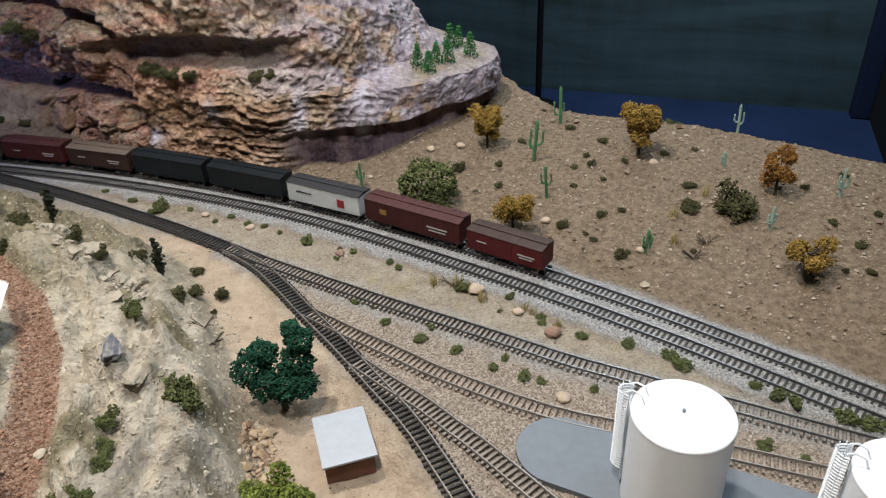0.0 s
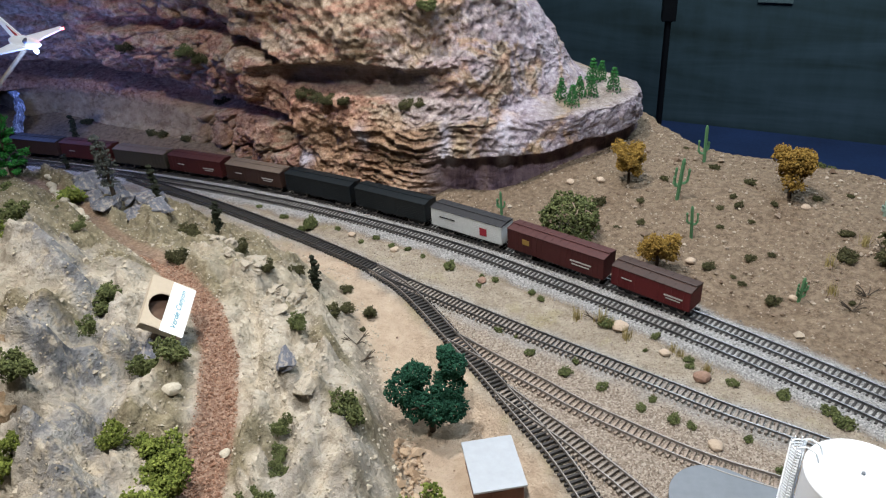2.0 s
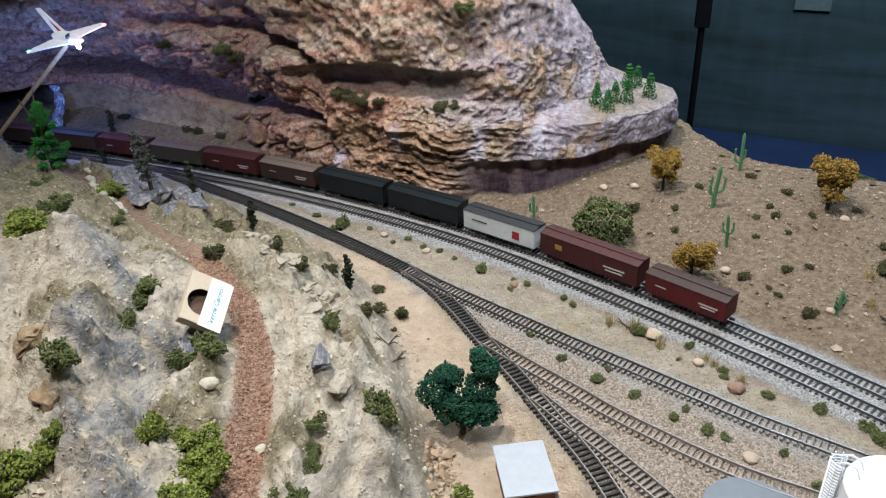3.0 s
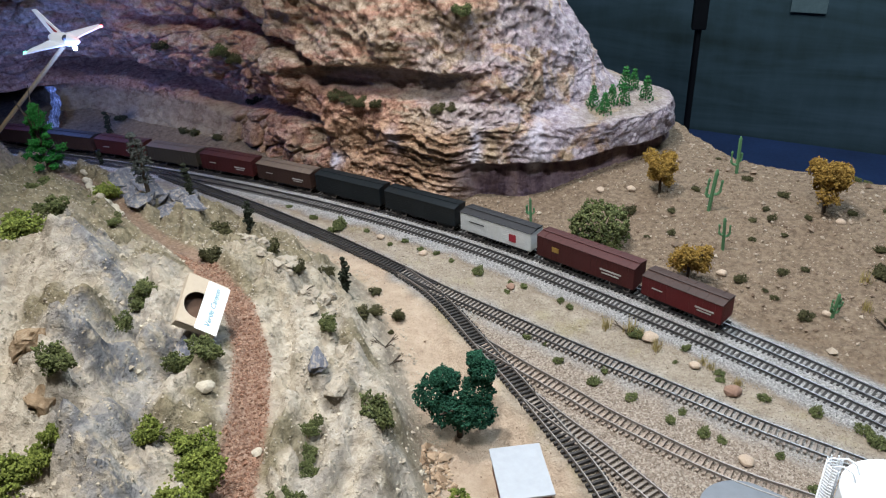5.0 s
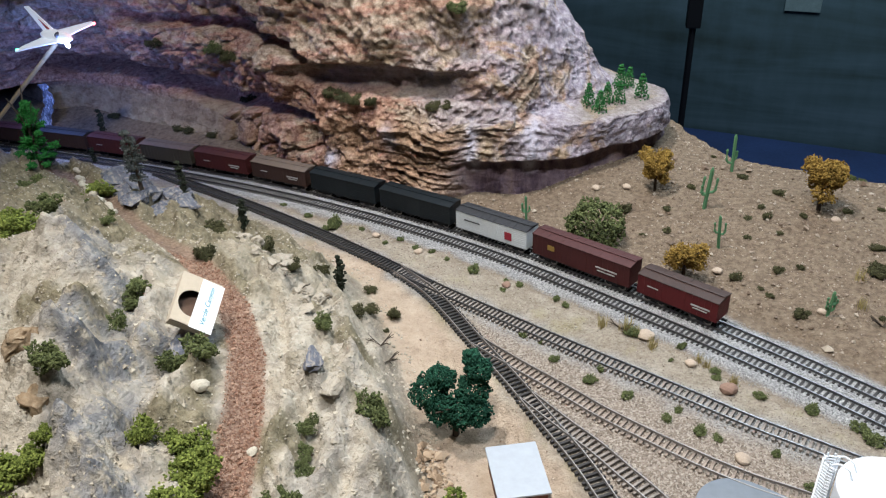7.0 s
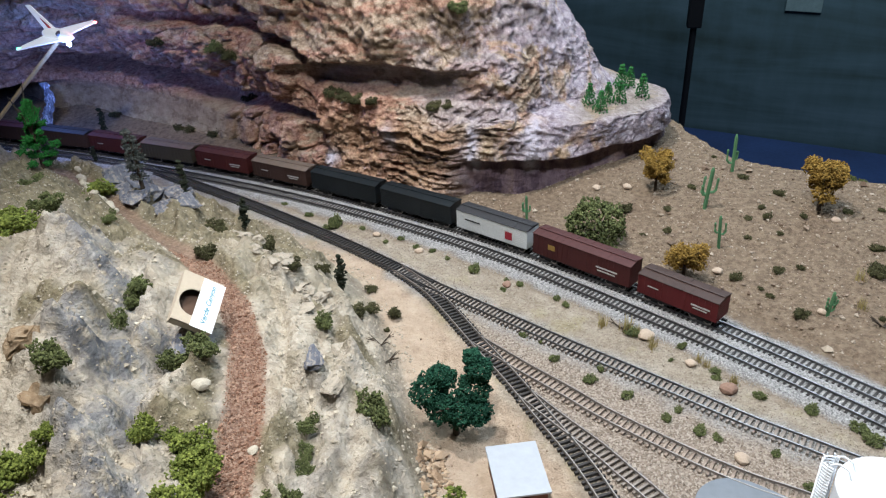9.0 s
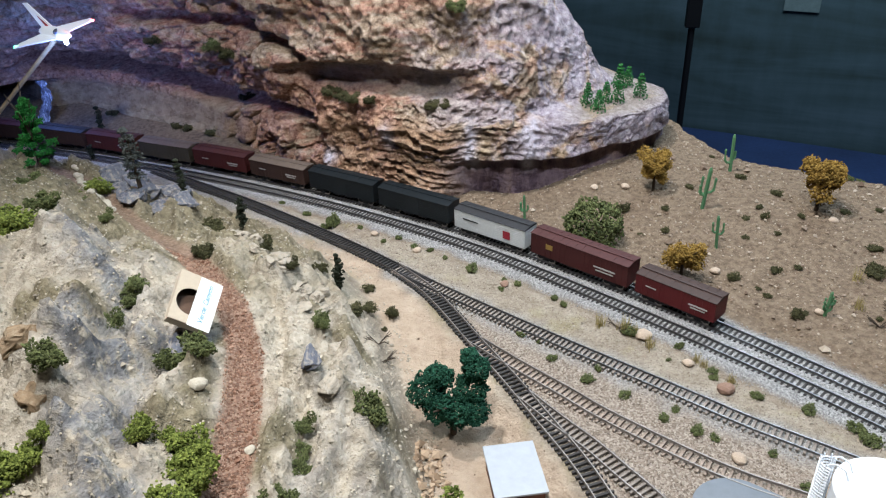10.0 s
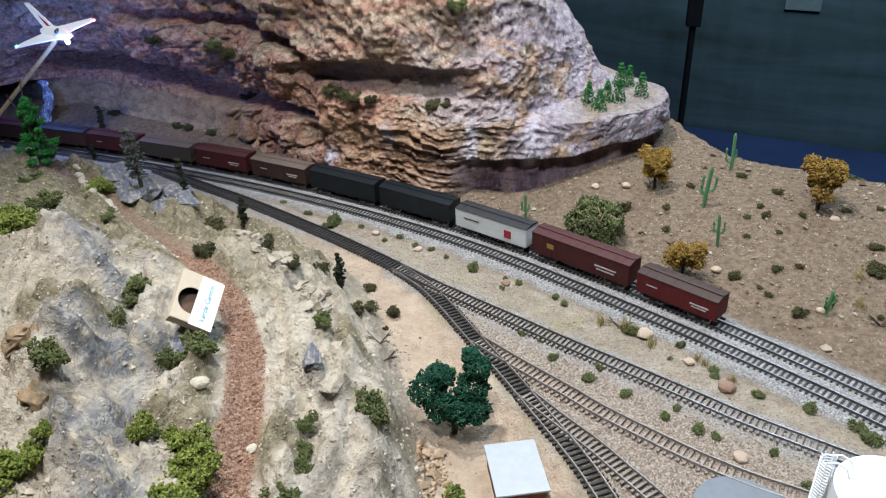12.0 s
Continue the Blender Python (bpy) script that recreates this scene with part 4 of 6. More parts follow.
bushes("trackside_bush", "small olive bush beside the gravel siding", "trackside bushes", OLIVE, [(0.059, 0.672, 0.0162), (0.074, 0.69, 0.0137), (0.093, 0.656, 0.0187), (0.11, 0.649, 0.0147), (0.166, 0.724, 0.0187), (0.217, 0.707, 0.0216), (0.259, 0.681, 0.0257), (0.269, 0.664, 0.0255), (0.166, 0.633, 0.0133), (0.192, 0.589, 0.0194), (0.025, 0.828, 0.0261), (0.336, 0.629, 0.0159), (0.355, 0.615, 0.0225), (0.367, 0.604, 0.0224), (0.408, 0.579, 0.0291), (0.429, 0.57, 0.0265), (0.318, 0.549, 0.0223), (0.349, 0.533, 0.0124)])
bushes("trackside_bush", "small olive bush beside the branch track", "trackside bushes", OLIVE, [(-0.459, 1.076, 0.0393), (-0.471, 1.061, 0.0195), (-0.52, 1.109, 0.0204), (-0.578, 1.141, 0.0148), (-0.358, 1.025, 0.012), (-0.336, 1.041, 0.0158), (-0.304, 1.016, 0.0164), (-0.277, 1.006, 0.0135), (-0.248, 0.985, 0.0114), (-0.409, 1.067, 0.0135)])
bushes("hillside_bush", "dark olive bush at the foot of the rubble hill", "hillside bushes", BUSH, [(-0.587, 0.921, 0.0361), (-0.467, 0.832, 0.0288), (-0.512, 0.749, 0.0272), (-0.692, 0.982, 0.0214), (-0.391, 0.839, 0.0222), (-0.4, 0.766, 0.0192), (-0.339, 0.882, 0.0183), (-0.292, 0.829, 0.0205), (-0.325, 0.774, 0.0254), (-0.321, 0.805, 0.0217), (-0.295, 0.797, 0.0093)], "ragged")
bushes("hillside_bush", "olive green bush on the rubble hill", "hillside bushes", OLIVE, [(-0.518, 0.626, 0.0305), (-0.513, 0.609, 0.028), (-0.485, 0.537, 0.0247), (-0.467, 0.434, 0.0346), (-0.400, 0.540, 0.0330), (-0.425, 0.532, 0.0330), (-0.63, 0.655, 0.0331), (-0.826, 0.855, 0.0424), (-0.652, 0.772, 0.0212), (-0.743, 0.863, 0.0219), (-0.271, 0.41, 0.0304), (-0.291, 0.505, 0.0240), (-0.283, 0.478, 0.0220), (-0.272, 0.456, 0.0235), (-0.235, 0.552, 0.0392), (-0.329, 0.677, 0.0242)], "ragged")
bushes("leafy_bush", "bright green leafy bush on the rubble hill", "leafy bushes", BRIGHT, [(-0.348, 0.416, 0.0409), (-0.336, 0.390, 0.0410), (-0.335, 0.360, 0.0398), (-0.388, 0.420, 0.0262), (-0.370, 0.432, 0.0263), (-0.455, 0.361, 0.0365), (-0.462, 0.341, 0.0411), (-0.442, 0.380, 0.0211), (-0.706, 0.674, 0.0545), (-0.786, 0.937, 0.0451), (-0.152, 0.500, 0.0480), (-0.126, 0.500, 0.0351), (-0.172, 0.484, 0.0342)], "ragged")
bushes("round_bush", "large round olive bush beside the main line", "desert bushes", OLIVE, [(-0.027, 1.055, 0.080)], "round")


def limbs(bm, rnd, height, radius, count, reach):
    rod(bm, (0, 0, -0.01), (0, 0, height * 0.55), radius, radius * 0.6, 7)
    for k in range(count):
        a = k * 2.4 + rnd.uniform(-0.4, 0.4)
        z = height * rnd.uniform(0.28, 0.55)
        tip = (reach * math.cos(a), reach * math.sin(a), z + height * rnd.uniform(0.15, 0.35))
        rod(bm, (0, 0, z), tip, radius * 0.5, radius * 0.2, 5)
    return bm


def broad_tree(name, label, material, x, y, w, h, seed, lobes=6, leaf=0.055, bare=0.25, n=150, group="trees"):
    """Trunk with limbs and a crown of foam lobes with gaps between them."""
    rnd = random.Random(seed)
    tree = thing(name, label, "tree", group, Matrix.Translation((x, y, ground_at(x, y))))
    part("trunk", limbs(bmesh.new(), rnd, h, w * 0.045, 7, w * 0.3), BARK, tree)
    data = ([], [])
    for k in range(lobes):
        a = k * 2.4 + rnd.uniform(-0.3, 0.3)
        lift = rnd.uniform(bare + 0.12, 0.86)
        r = w * 0.33 * math.sin(math.pi * min(0.95, max(0.15, (lift - bare * 0.5)))) ** 0.5 * rnd.uniform(0.5, 1.0)
        foam(rnd, int(n * 3.8), w * rnd.uniform(0.17, 0.26), w * leaf * 0.42, (1, 1, 0.85 * min(1.3, h / w)), (r * math.cos(a), r * math.sin(a), h * lift - 0.04 * h), 0.4, data)
    crown = new("crown", raw_mesh("crown", *data, material))
    crown.parent = tree
    return tree


broad_tree("autumn_tree", "golden yellow autumn tree on the desert", YELLOW, 0.072, 1.202, 0.066, 0.080, 1, 11, 0.06, 0.22, 110, "autumn trees")
broad_tree("autumn_tree", "golden yellow autumn tree far on the desert", YELLOW, 0.316, 1.144, 0.080, 0.092, 2, 12, 0.055, 0.32, 110, "autumn trees")
broad_tree("autumn_tree", "dense golden yellow tree beside the main line", YELLOW, 0.100, 0.961, 0.070, 0.078, 3, 9, 0.05, 0.14, 130, "autumn trees")
broad_tree("autumn_tree", "low golden brown tree beside the main line", YELLOW, 0.456, 0.816, 0.068, 0.064, 4, 6, 0.055, 0.2, 120, "autumn trees")
broad_tree("autumn_tree", "rust brown autumn tree on the desert", RUST_LEAF, 0.480, 0.992, 0.062, 0.078, 6, 7, 0.055, 0.18, 110, "autumn trees")


def big_green_tree(x, y):
    rnd = random.Random(12)
    tree = thing("leafy_tree", "large dark green forked tree on sand beside the shed", "tree", "trees", Matrix.Translation((x, y, ground_at(x, y))))
    bm = limbs(bmesh.new(), rnd, 0.08, 0.0045, 8, 0.03)
    part("trunk", bm, BARK, tree)
    data = ([], [])
    for cx, cy, cz, r in ((-0.030, 0.004, 0.055, 0.026), (-0.016, 0.010, 0.072, 0.020), (0.020, 0.006, 0.062, 0.024), (0.026, 0.010, 0.088, 0.019), (0.008, -0.010, 0.046, 0.025), (0.026, -0.006, 0.042, 0.020), (-0.014, -0.004, 0.042, 0.021), (0.018, 0.012, 0.102, 0.012)):
        foam(rnd, 1500, r * 1.05, 0.00145, (1, 1, 1), (cx, cy, cz), 0.5, data, 0.5)
    crown = new("crown", raw_mesh("crown", *data, DARK_GREEN))
    crown.parent = tree


big_green_tree(-0.172, 0.634)


def slender_tree(name, label, material, x, y, w, h, seed, leaf=0.14, group="slender trees", bare=0.06):
    rnd = random.Random(seed)
    tree = thing(name, label, "tree", group, Matrix.Translation((x, y, ground_at(x, y))))
    part("trunk", rod(bmesh.new(), (0, 0, -0.006), (0, 0, h * 0.9), w * 0.09, w * 0.03, 6), BARK, tree)
    data = ([], [])
    k = 7
    for i in range(k):
        t = bare + (1 - bare) * (i + 0.5) / k
        r = w * (0.34 + 0.14 * math.sin(math.pi * t)) * (1.0 if t < 0.8 else 0.7) * rnd.uniform(0.8, 1.15)
        foam(rnd, 120, r, w * leaf * 0.7, (1, 1, h / k / w * 1.3), (rnd.uniform(-0.14, 0.14) * w, rnd.uniform(-0.1, 0.1) * w, h * t), 0.3, data)
    crown = new("crown", raw_mesh("crown", *data, material))
    crown.parent = tree


for i, (x, y, w, h) in enumerate([(-0.649, 0.954, 0.0155, 0.062), (-0.551, 0.939, 0.0165, 0.056), (-0.363, 0.827, 0.0165, 0.058), (-1.112, 1.41, 0.018, 0.080), (-1.059, 1.288, 0.014, 0.036)]):
    slender_tree("cypress", "thin blackish green cypress at the foot of the hill", BLACK_LEAF, x, y, w, h, 40 + i)
slender_tree("poplar", "grey leafed poplar on blue-grey rocks", GREY_LEAF, -0.712, 0.940, 0.042, 0.112, 51, 0.06, "slender trees", 0.28)
slender_tree("poplar", "short grey leafed tree near the tunnel", GREY_LEAF, -0.970, 1.065, 0.036, 0.055, 52, 0.07, "slender trees", 0.2)


def vivid_tree(x, y, w, h):
    """A tall ragged tree: tiers of drooping tufts with gaps between them."""
    rnd = random.Random(9)
    tree = thing("vivid_tree", "vivid green tall ragged tree on the hilltop", "tree", "trees", Matrix.Translation((x, y, ground_at(x, y))))
    part("trunk", limbs(bmesh.new(), rnd, h * 1.5, w * 0.05, 9, w * 0.28), BARK, tree)
    data = ([], [])
    for k in range(34):
        t = (k + rnd.uniform(0, 1)) / 34
        reach = w * 0.44 * (1 - t) ** 0.6 * rnd.uniform(0.35, 1.1)
        a = k * 2.4 + rnd.uniform(-0.5, 0.5)
        foam(rnd, 130, w * rnd.uniform(0.10, 0.17), w * 0.022, (1.15, 1.15, 0.75), (reach * math.cos(a) + 0.10 * w * t, reach * math.sin(a), h * (0.10 + 0.86 * t)), 0.3, data)
    crown = new("crown", raw_mesh("crown", *data, VIVID))
    crown.parent = tree


vivid_tree(-0.930, 1.000, 0.066, 0.120)


def pine(x, y, z, h, seed):
    rnd = random.Random(seed)
    tree = thing("pine_tree", "small green pine on the rock shelf", "tree", "pines on the rock shelf", Matrix.Translation((x, y, z)))
    part("trunk", rod(bmesh.new(), (0, 0, -0.008), (0, 0, h), 0.0012, 0.0004, 6), BARK, tree)
    verts, faces = [], []
    for i in range(8):
        t = i / 8
        z0, r = h * (0.10 + 0.88 * t), h * 0.30 * (1 - t) ** 0.8 + 0.001
        for k in range(11):
            a = k * 0.571 + i + rnd.uniform(-0.15, 0.15)
            q = r * rnd.uniform(0.75, 1.15)
            foam(rnd, 2, 0.0012, h * 0.038, (1, 1, 1), (q * 0.9 * math.cos(a), q * 0.9 * math.sin(a), z0 - q * 0.25), 0.3, (verts, faces))
            foam(rnd, 1, 0.0012, h * 0.042, (1, 1, 1), (q * 0.5 * math.cos(a), q * 0.5 * math.sin(a), z0), 0.3, (verts, faces))
    crown = new("crown", raw_mesh("crown", verts, faces, PINE))
    crown.parent = tree


for i, (x, y, h) in enumerate([(-0.047, 1.327, 0.045), (-0.027, 1.313, 0.043), (-0.014, 1.353, 0.042), (0.007, 1.355, 0.046), (0.010, 1.423, 0.050), (0.027, 1.446, 0.042), (0.048, 1.391, 0.050)]):
    pine(x, y, shelf_at(x, y), h, 60 + i)


def ribbed_limb(bm, path, r):
    """A fluted cactus limb along a bent path."""
    rings = []
    for i, p in enumerate(path):
        p = Vector(p)
        q = Vector(path[min(i + 1, len(path) - 1)]) - Vector(path[max(i - 1, 0)])
        turn = q.to_track_quat("Z", "Y").to_matrix()
        k = r * (0.45 if i == len(path) - 1 else 1.0)
        rings.append([bm.verts.new(p + turn @ Vector((k * (1 if j % 2 else 0.78) * math.cos(j * math.pi / 7), k * (1 if j % 2 else 0.78) * math.sin(j * math.pi / 7), 0))) for j in range(14)])
    for a, b in zip(rings, rings[1:]):
        for j in range(14):
            bm.faces.new((a[j], a[(j + 1) % 14], b[(j + 1) % 14], b[j]))
    bm.faces.new(rings[-1])
    return bm


def saguaro(x, y, h, arms, seed, material, label):
    rnd = random.Random(seed)
    cactus = thing("saguaro_cactus", label, "cactus", "cacti", Matrix.Translation((x, y, ground_at(x, y) - 0.002)) @ Matrix.Rotation(rnd.uniform(-0.08, 0.08), 4, "Y"))
    r = max(0.0022, h * 0.042)
    part("stem", ribbed_limb(bmesh.new(), [(0, 0, 0), (0, 0, h * 0.5), (0, 0, h * 0.93), (0, 0, h)], r), material, cactus)
    for k in range(arms):
        a = (0.25 if k % 2 else 3.3) + rnd.uniform(-0.5, 0.5)
        z, reach, up = h * rnd.uniform(0.25, 0.5), h * rnd.uniform(0.11, 0.17), h * rnd.uniform(0.22, 0.42)
        c, s = math.cos(a), math.sin(a)
        part("arm", ribbed_limb(bmesh.new(), [(0, 0, z), (reach * 0.7 * c, reach * 0.7 * s, z + reach * 0.15), (reach * c, reach * s, z + reach * 0.6), (reach * c, reach * s, z + up * 0.9), (reach * c, reach * s, z + up)], r * 0.75), material, cactus)


for i, (x, y, h, arms) in enumerate([(0.146, 1.145, 0.074, 3), (0.206, 1.281, 0.070, 2), (0.157, 1.041, 0.056, 2), (-0.138, 1.124, 0.048, 3), (0.275, 0.891, 0.040, 6)]):
    saguaro(x, y, h, arms, 70 + i, CACTUS, "green saguaro cactus with raised arms on the desert")
for i, (x, y, h, arms) in enumerate([(0.5, 1.218, 0.055, 2), (0.565, 0.976, 0.048, 3), (0.437, 1.088, 0.028, 4), (0.445, 0.908, 0.038, 4)]):
    saguaro(x, y, h, arms, 80 + i, CACTUS_GREY, "pale grey-green saguaro cactus on the desert")


def grass_tuft(x, y, size, seed, label="straw coloured dry grass tuft beside the spur"):
    rnd = random.Random(seed)
    verts, faces = [], []
    for _ in range(46):
        a, lean, h = rnd.uniform(0, 6.28), rnd.uniform(0.05, 0.45), size * rnd.uniform(0.6, 1.1)
        bx, by = rnd.gauss(0, size * 0.16), rnd.gauss(0, size * 0.16)
        w = size * 0.03
        b = len(verts)
        verts += [(bx - w * math.sin(a), by + w * math.cos(a), -0.002), (bx + w * math.sin(a), by - w * math.cos(a), -0.002), (bx + lean * h * math.cos(a), by + lean * h * math.sin(a), h)]
        faces.append((b, b + 1, b + 2))
    ob = new("grass_tuft", raw_mesh("grass_tuft", verts, faces, GRASS))
    ob.location = (x, y, ground_at(x, y))
    tagged(ob, label, "grass tuft", "dry grass tufts")


for i, (x, y, s) in enumerate([(-0.013, 0.838, 0.020), (0.018, 0.832, 0.024), (0.034, 0.826, 0.018), (0.050, 0.800, 0.020), (0.112, 0.772, 0.015), (0.140, 0.745, 0.016), (0.105, 0.780, 0.014)]):
    grass_tuft(x, y, s, 90 + i)
for i, (x, y, s) in enumerate([(0.318, 0.905, 0.018), (0.385, 1.005, 0.022), (0.330, 0.960, 0.02)]):
    grass_tuft(x, y, s, 97 + i, "dry twiggy weed on the desert")


# bushes that cling to the cliff
for i, (x, z, w, mat) in enumerate([(-0.765, 0.200, 0.046, BUSH), (-0.80, 0.212, 0.040, OLIVE), (-0.785, 0.078, 0.036, BUSH), (-0.520, 0.160, 0.030, BUSH), (-0.490, 0.158, 0.034, BUSH), (-0.458, 0.158, 0.034, BUSH), (-0.430, 0.160, 0.026, BUSH), (-0.314, 0.158, 0.030, BUSH), (-0.290, 0.160, 0.024, BUSH), (-0.262, 0.325, 0.036, OLIVE), (-0.700, 0.262, 0.030, BUSH), (-0.960, 0.212, 0.036, BUSH), (-0.86, 0.012, 0.034, BUSH), (-0.93, 0.012, 0.036, BUSH), (-0.96, 0.010, 0.030, BUSH), (-1.16, 0.012, 0.036, BUSH)]):
    ob = new("cliff_bush", bush_mesh(mat, i % 4, "ragged"))
    px, py, pz = rock_at(x, z)
    ob.matrix_world = Matrix.Translation((px, py - 0.1 * w, pz - 0.3 * w)) @ Matrix.Rotation(i * 1.3, 4, "Z") @ Matrix.Diagonal((w * 1.35, w * 1.35, w * 1.2, 1))
    tagged(ob, "dark green bush rooted on the cliff ledge", "bush", "cliff bushes")


# ---- freight train on the far main line ----
def wheel_mesh():
    bm = bmesh.new()
    rod(bm, (0, -0.0013, 0), (0, 0.0013, 0), 0.0052, n=20)
    rod(bm, (0, -0.0018, 0), (0, -0.0012, 0), 0.0060, n=20)
    rod(bm, (0, 0.0012, 0), (0, 0.0018, 0), 0.0020, n=10)
    return mesh_of("wheel", bm, RAIL_OLD)


WHEEL = wheel_mesh()


def truck_mesh():
    bm = bmesh.new()
    for s in (-1, 1):
        box(bm, -0.0150, s * 0.0105 - 0.0008, 0.0035, 0.0150, s * 0.0105 + 0.0008, 0.0075, bevel=0.0004)
        box(bm, -0.0045, s * 0.0108 - 0.0011, 0.0020, 0.0045, s * 0.0108 + 0.0011, 0.0085, bevel=0.0004)
        for x in (-0.0105, 0.0105):
            box(bm, x - 0.0022, s * 0.0109 - 0.0011, 0.0030, x + 0.0022, s * 0.0109 + 0.0011, 0.0070, bevel=0.0004)
    box(bm, -0.003, -0.010, 0.0045, 0.003, 0.010, 0.0100)
    return mesh_of("truck", bm, BLACK)


TRUCK = truck_mesh()


def boxcar(label, length, tall, side, roof, marks, ribs="vertical", door_tint=None):
    """A freight car: body with ribs, roof with running board, doors, underframe, trucks and wheels."""
    car = thing("boxcar", label, "boxcar", "freight train cars")
    h, half = length / 2, 0.0165
    floor_z, eave = 0.0112, tall
    body = part("body", boxed(-h, -half, floor_z, h, half, eave, bevel=0.0005), side, car)
    bm = bmesh.new()
    if ribs == "vertical":
        n = int(length / 0.0085)
        for k in range(n + 1):
            x = -h + 0.0012 + (length - 0.0024) * k / n
            for s in (-1, 1):
                if abs(x) > 0.014:
                    box(bm, x - 0.0005, s * half - 0.0004, floor_z + 0.001, x + 0.0005, s * half + 0.0004, eave - 0.001)
    else:
        for k in range(9):
            z = floor_z + 0.003 + (eave - floor_z - 0.005) * k / 8
            for s in (-1, 1):
                box(bm, -h + 0.001, s * half - 0.0003, z - 0.0005, h - 0.001, s * half + 0.0004, z + 0.0005)
    for s in (-1, 1):
        for k in range(7):
            z = floor_z + 0.003 + (eave - floor_z - 0.006) * k / 6
            box(bm, s * h - 0.0004, -half + 0.003, z - 0.0009, s * h + 0.0004, half - 0.003, z + 0.0009)
    part("ribs", bm, side, car)["kind"] = "stuff"
    bm = bmesh.new()
    ridge = eave + 0.0032
    lo = [bm.verts.new((x, y, z)) for x in (-h - 0.0006, h + 0.0006) for y, z in ((-half - 0.0008, eave), (-half - 0.0008, eave + 0.0006), (0, ridge), (half + 0.0008, eave + 0.0006), (half + 0.0008, eave))]
    for k in range(5):
        bm.faces.new((lo[k], lo[(k + 1) % 5], lo[5 + (k + 1) % 5], lo[5 + k]))
    bm.faces.new(lo[:5])
    bm.faces.new(lo[5:][::-1])
    n = int(length / 0.012)
    for k in range(n + 1):
        x = -h + length * k / n
        for s in (-1, 1):
            slope = math.atan2(0.0026, half)
            box(bm, -0.0004, -half / 2, 0, 0.0004, half / 2, 0.0005, m=Matrix.Translation((x, s * half / 2, (eave + 0.0006 + ridge) / 2)) @ Matrix.Rotation(-s * slope, 4, "X"))
    bmesh.ops.recalc_face_normals(bm, faces=bm.faces)
    part("roof", bm, roof, car)
    part("running_board", boxed(-h, -0.0026, ridge + 0.0004, h, 0.0026, ridge + 0.0010), roof, car)
    for s in (-1, 1):
        bm = boxed(-0.0125, s * half - 0.0004, floor_z + 0.0005, 0.0125, s * half + 0.0009, eave - 0.0015, bevel=0.0003)
        for x in (-0.009, -0.003, 0.003, 0.009):
            box(bm, x - 0.0005, s * half, floor_z + 0.002, x + 0.0005, s * half + 0.0013, eave - 0.003)
        door = part("door", bm, door_tint or side, car)
        part("door_rail", boxed(-0.026, s * half, floor_z - 0.0006, 0.026, s * half + 0.0012, floor_z + 0.0003), BLACK, door)
        bm = bmesh.new()
        for k in range(6):
            box(bm, s * (h - 0.0055), s * half, floor_z + 0.002 + k * 0.0042, s * (h - 0.0012), s * half + 0.0010, floor_z + 0.0025 + k * 0.0042)
        part("ladder", bm, side, car)
    for k, (x, z, w, t, ink) in enumerate(marks):
        part("lettering_bar", boxed(x - w / 2, -half - 0.00085, z - t / 2, x + w / 2, -half - 0.00045, z + t / 2), ink, body)
    bm = boxed(-h + 0.003, -0.004, 0.0085, h - 0.003, 0.004, floor_z)
    box(bm, -0.020, -0.013, 0.0055, -0.006, -0.005, floor_z, bevel=0.0006)
    rod(bm, (0.008, -0.009, 0.008), (0.024, -0.009, 0.008), 0.0032, n=12)
    part("underframe", bm, BLACK, car)
    for s in (-1, 1):
        part("coupler", boxed(min(s * h, s * (h + 0.0068)), -0.0018, 0.0085, max(s * h, s * (h + 0.0068)), 0.0018, 0.0112, bevel=0.0003), BLACK, car)
        truck = new("truck", TRUCK)
        truck.parent = car
        truck.location = (s * (h - 0.024), 0, 0)
        for x in (-0.0105, 0.0105):
            for y in (-0.0083, 0.0083):
                w = new("wheel", WHEEL)
                w.parent = truck
                w.location = (x, y, 0.0052)
                if y > 0:
                    w.rotation_euler = (0, 0, math.pi)
    return car


OXIDE = plain("oxide_red_paint", (0.058, 0.011, 0.011), 0.55, 0, 300, 0.35)
BRIGHT_RED = plain("dark_red_paint", (0.095, 0.010, 0.012), 0.5, 0, 300, 0.3)
BROWN = plain("freight_brown_paint", (0.042, 0.021, 0.016), 0.6, 0, 300, 0.35)
SILVER = plain("silver_paint", (0.60, 0.63, 0.64), 0.4, 0.15, 300, 0.2)
DARK_GREEN_PAINT = plain("blackish_green_paint", (0.008, 0.012, 0.015), 0.45, 0, 300, 0.3)
OLIVE_PAINT = plain("olive_brown_paint", (0.045, 0.038, 0.028), 0.6, 0, 300, 0.3)
TAN_ROOF = plain("dusty_tan_roof", (0.12, 0.09, 0.072), 0.7, 0, 200, 0.3)
DARK_ROOF = plain("dark_roof", (0.022, 0.022, 0.025), 0.6, 0, 200, 0.3)
RED_ROOF = plain("oxide_roof", (0.058, 0.017, 0.016), 0.65, 0, 200, 0.3)
WHITE_INK = plain("white_lettering", (0.40, 0.38, 0.37), 0.6)
RED_INK = plain("red_emblem", (0.28, 0.02, 0.035), 0.6)
GOLD_INK = plain("gold_emblem", (0.26, 0.16, 0.04), 0.6)

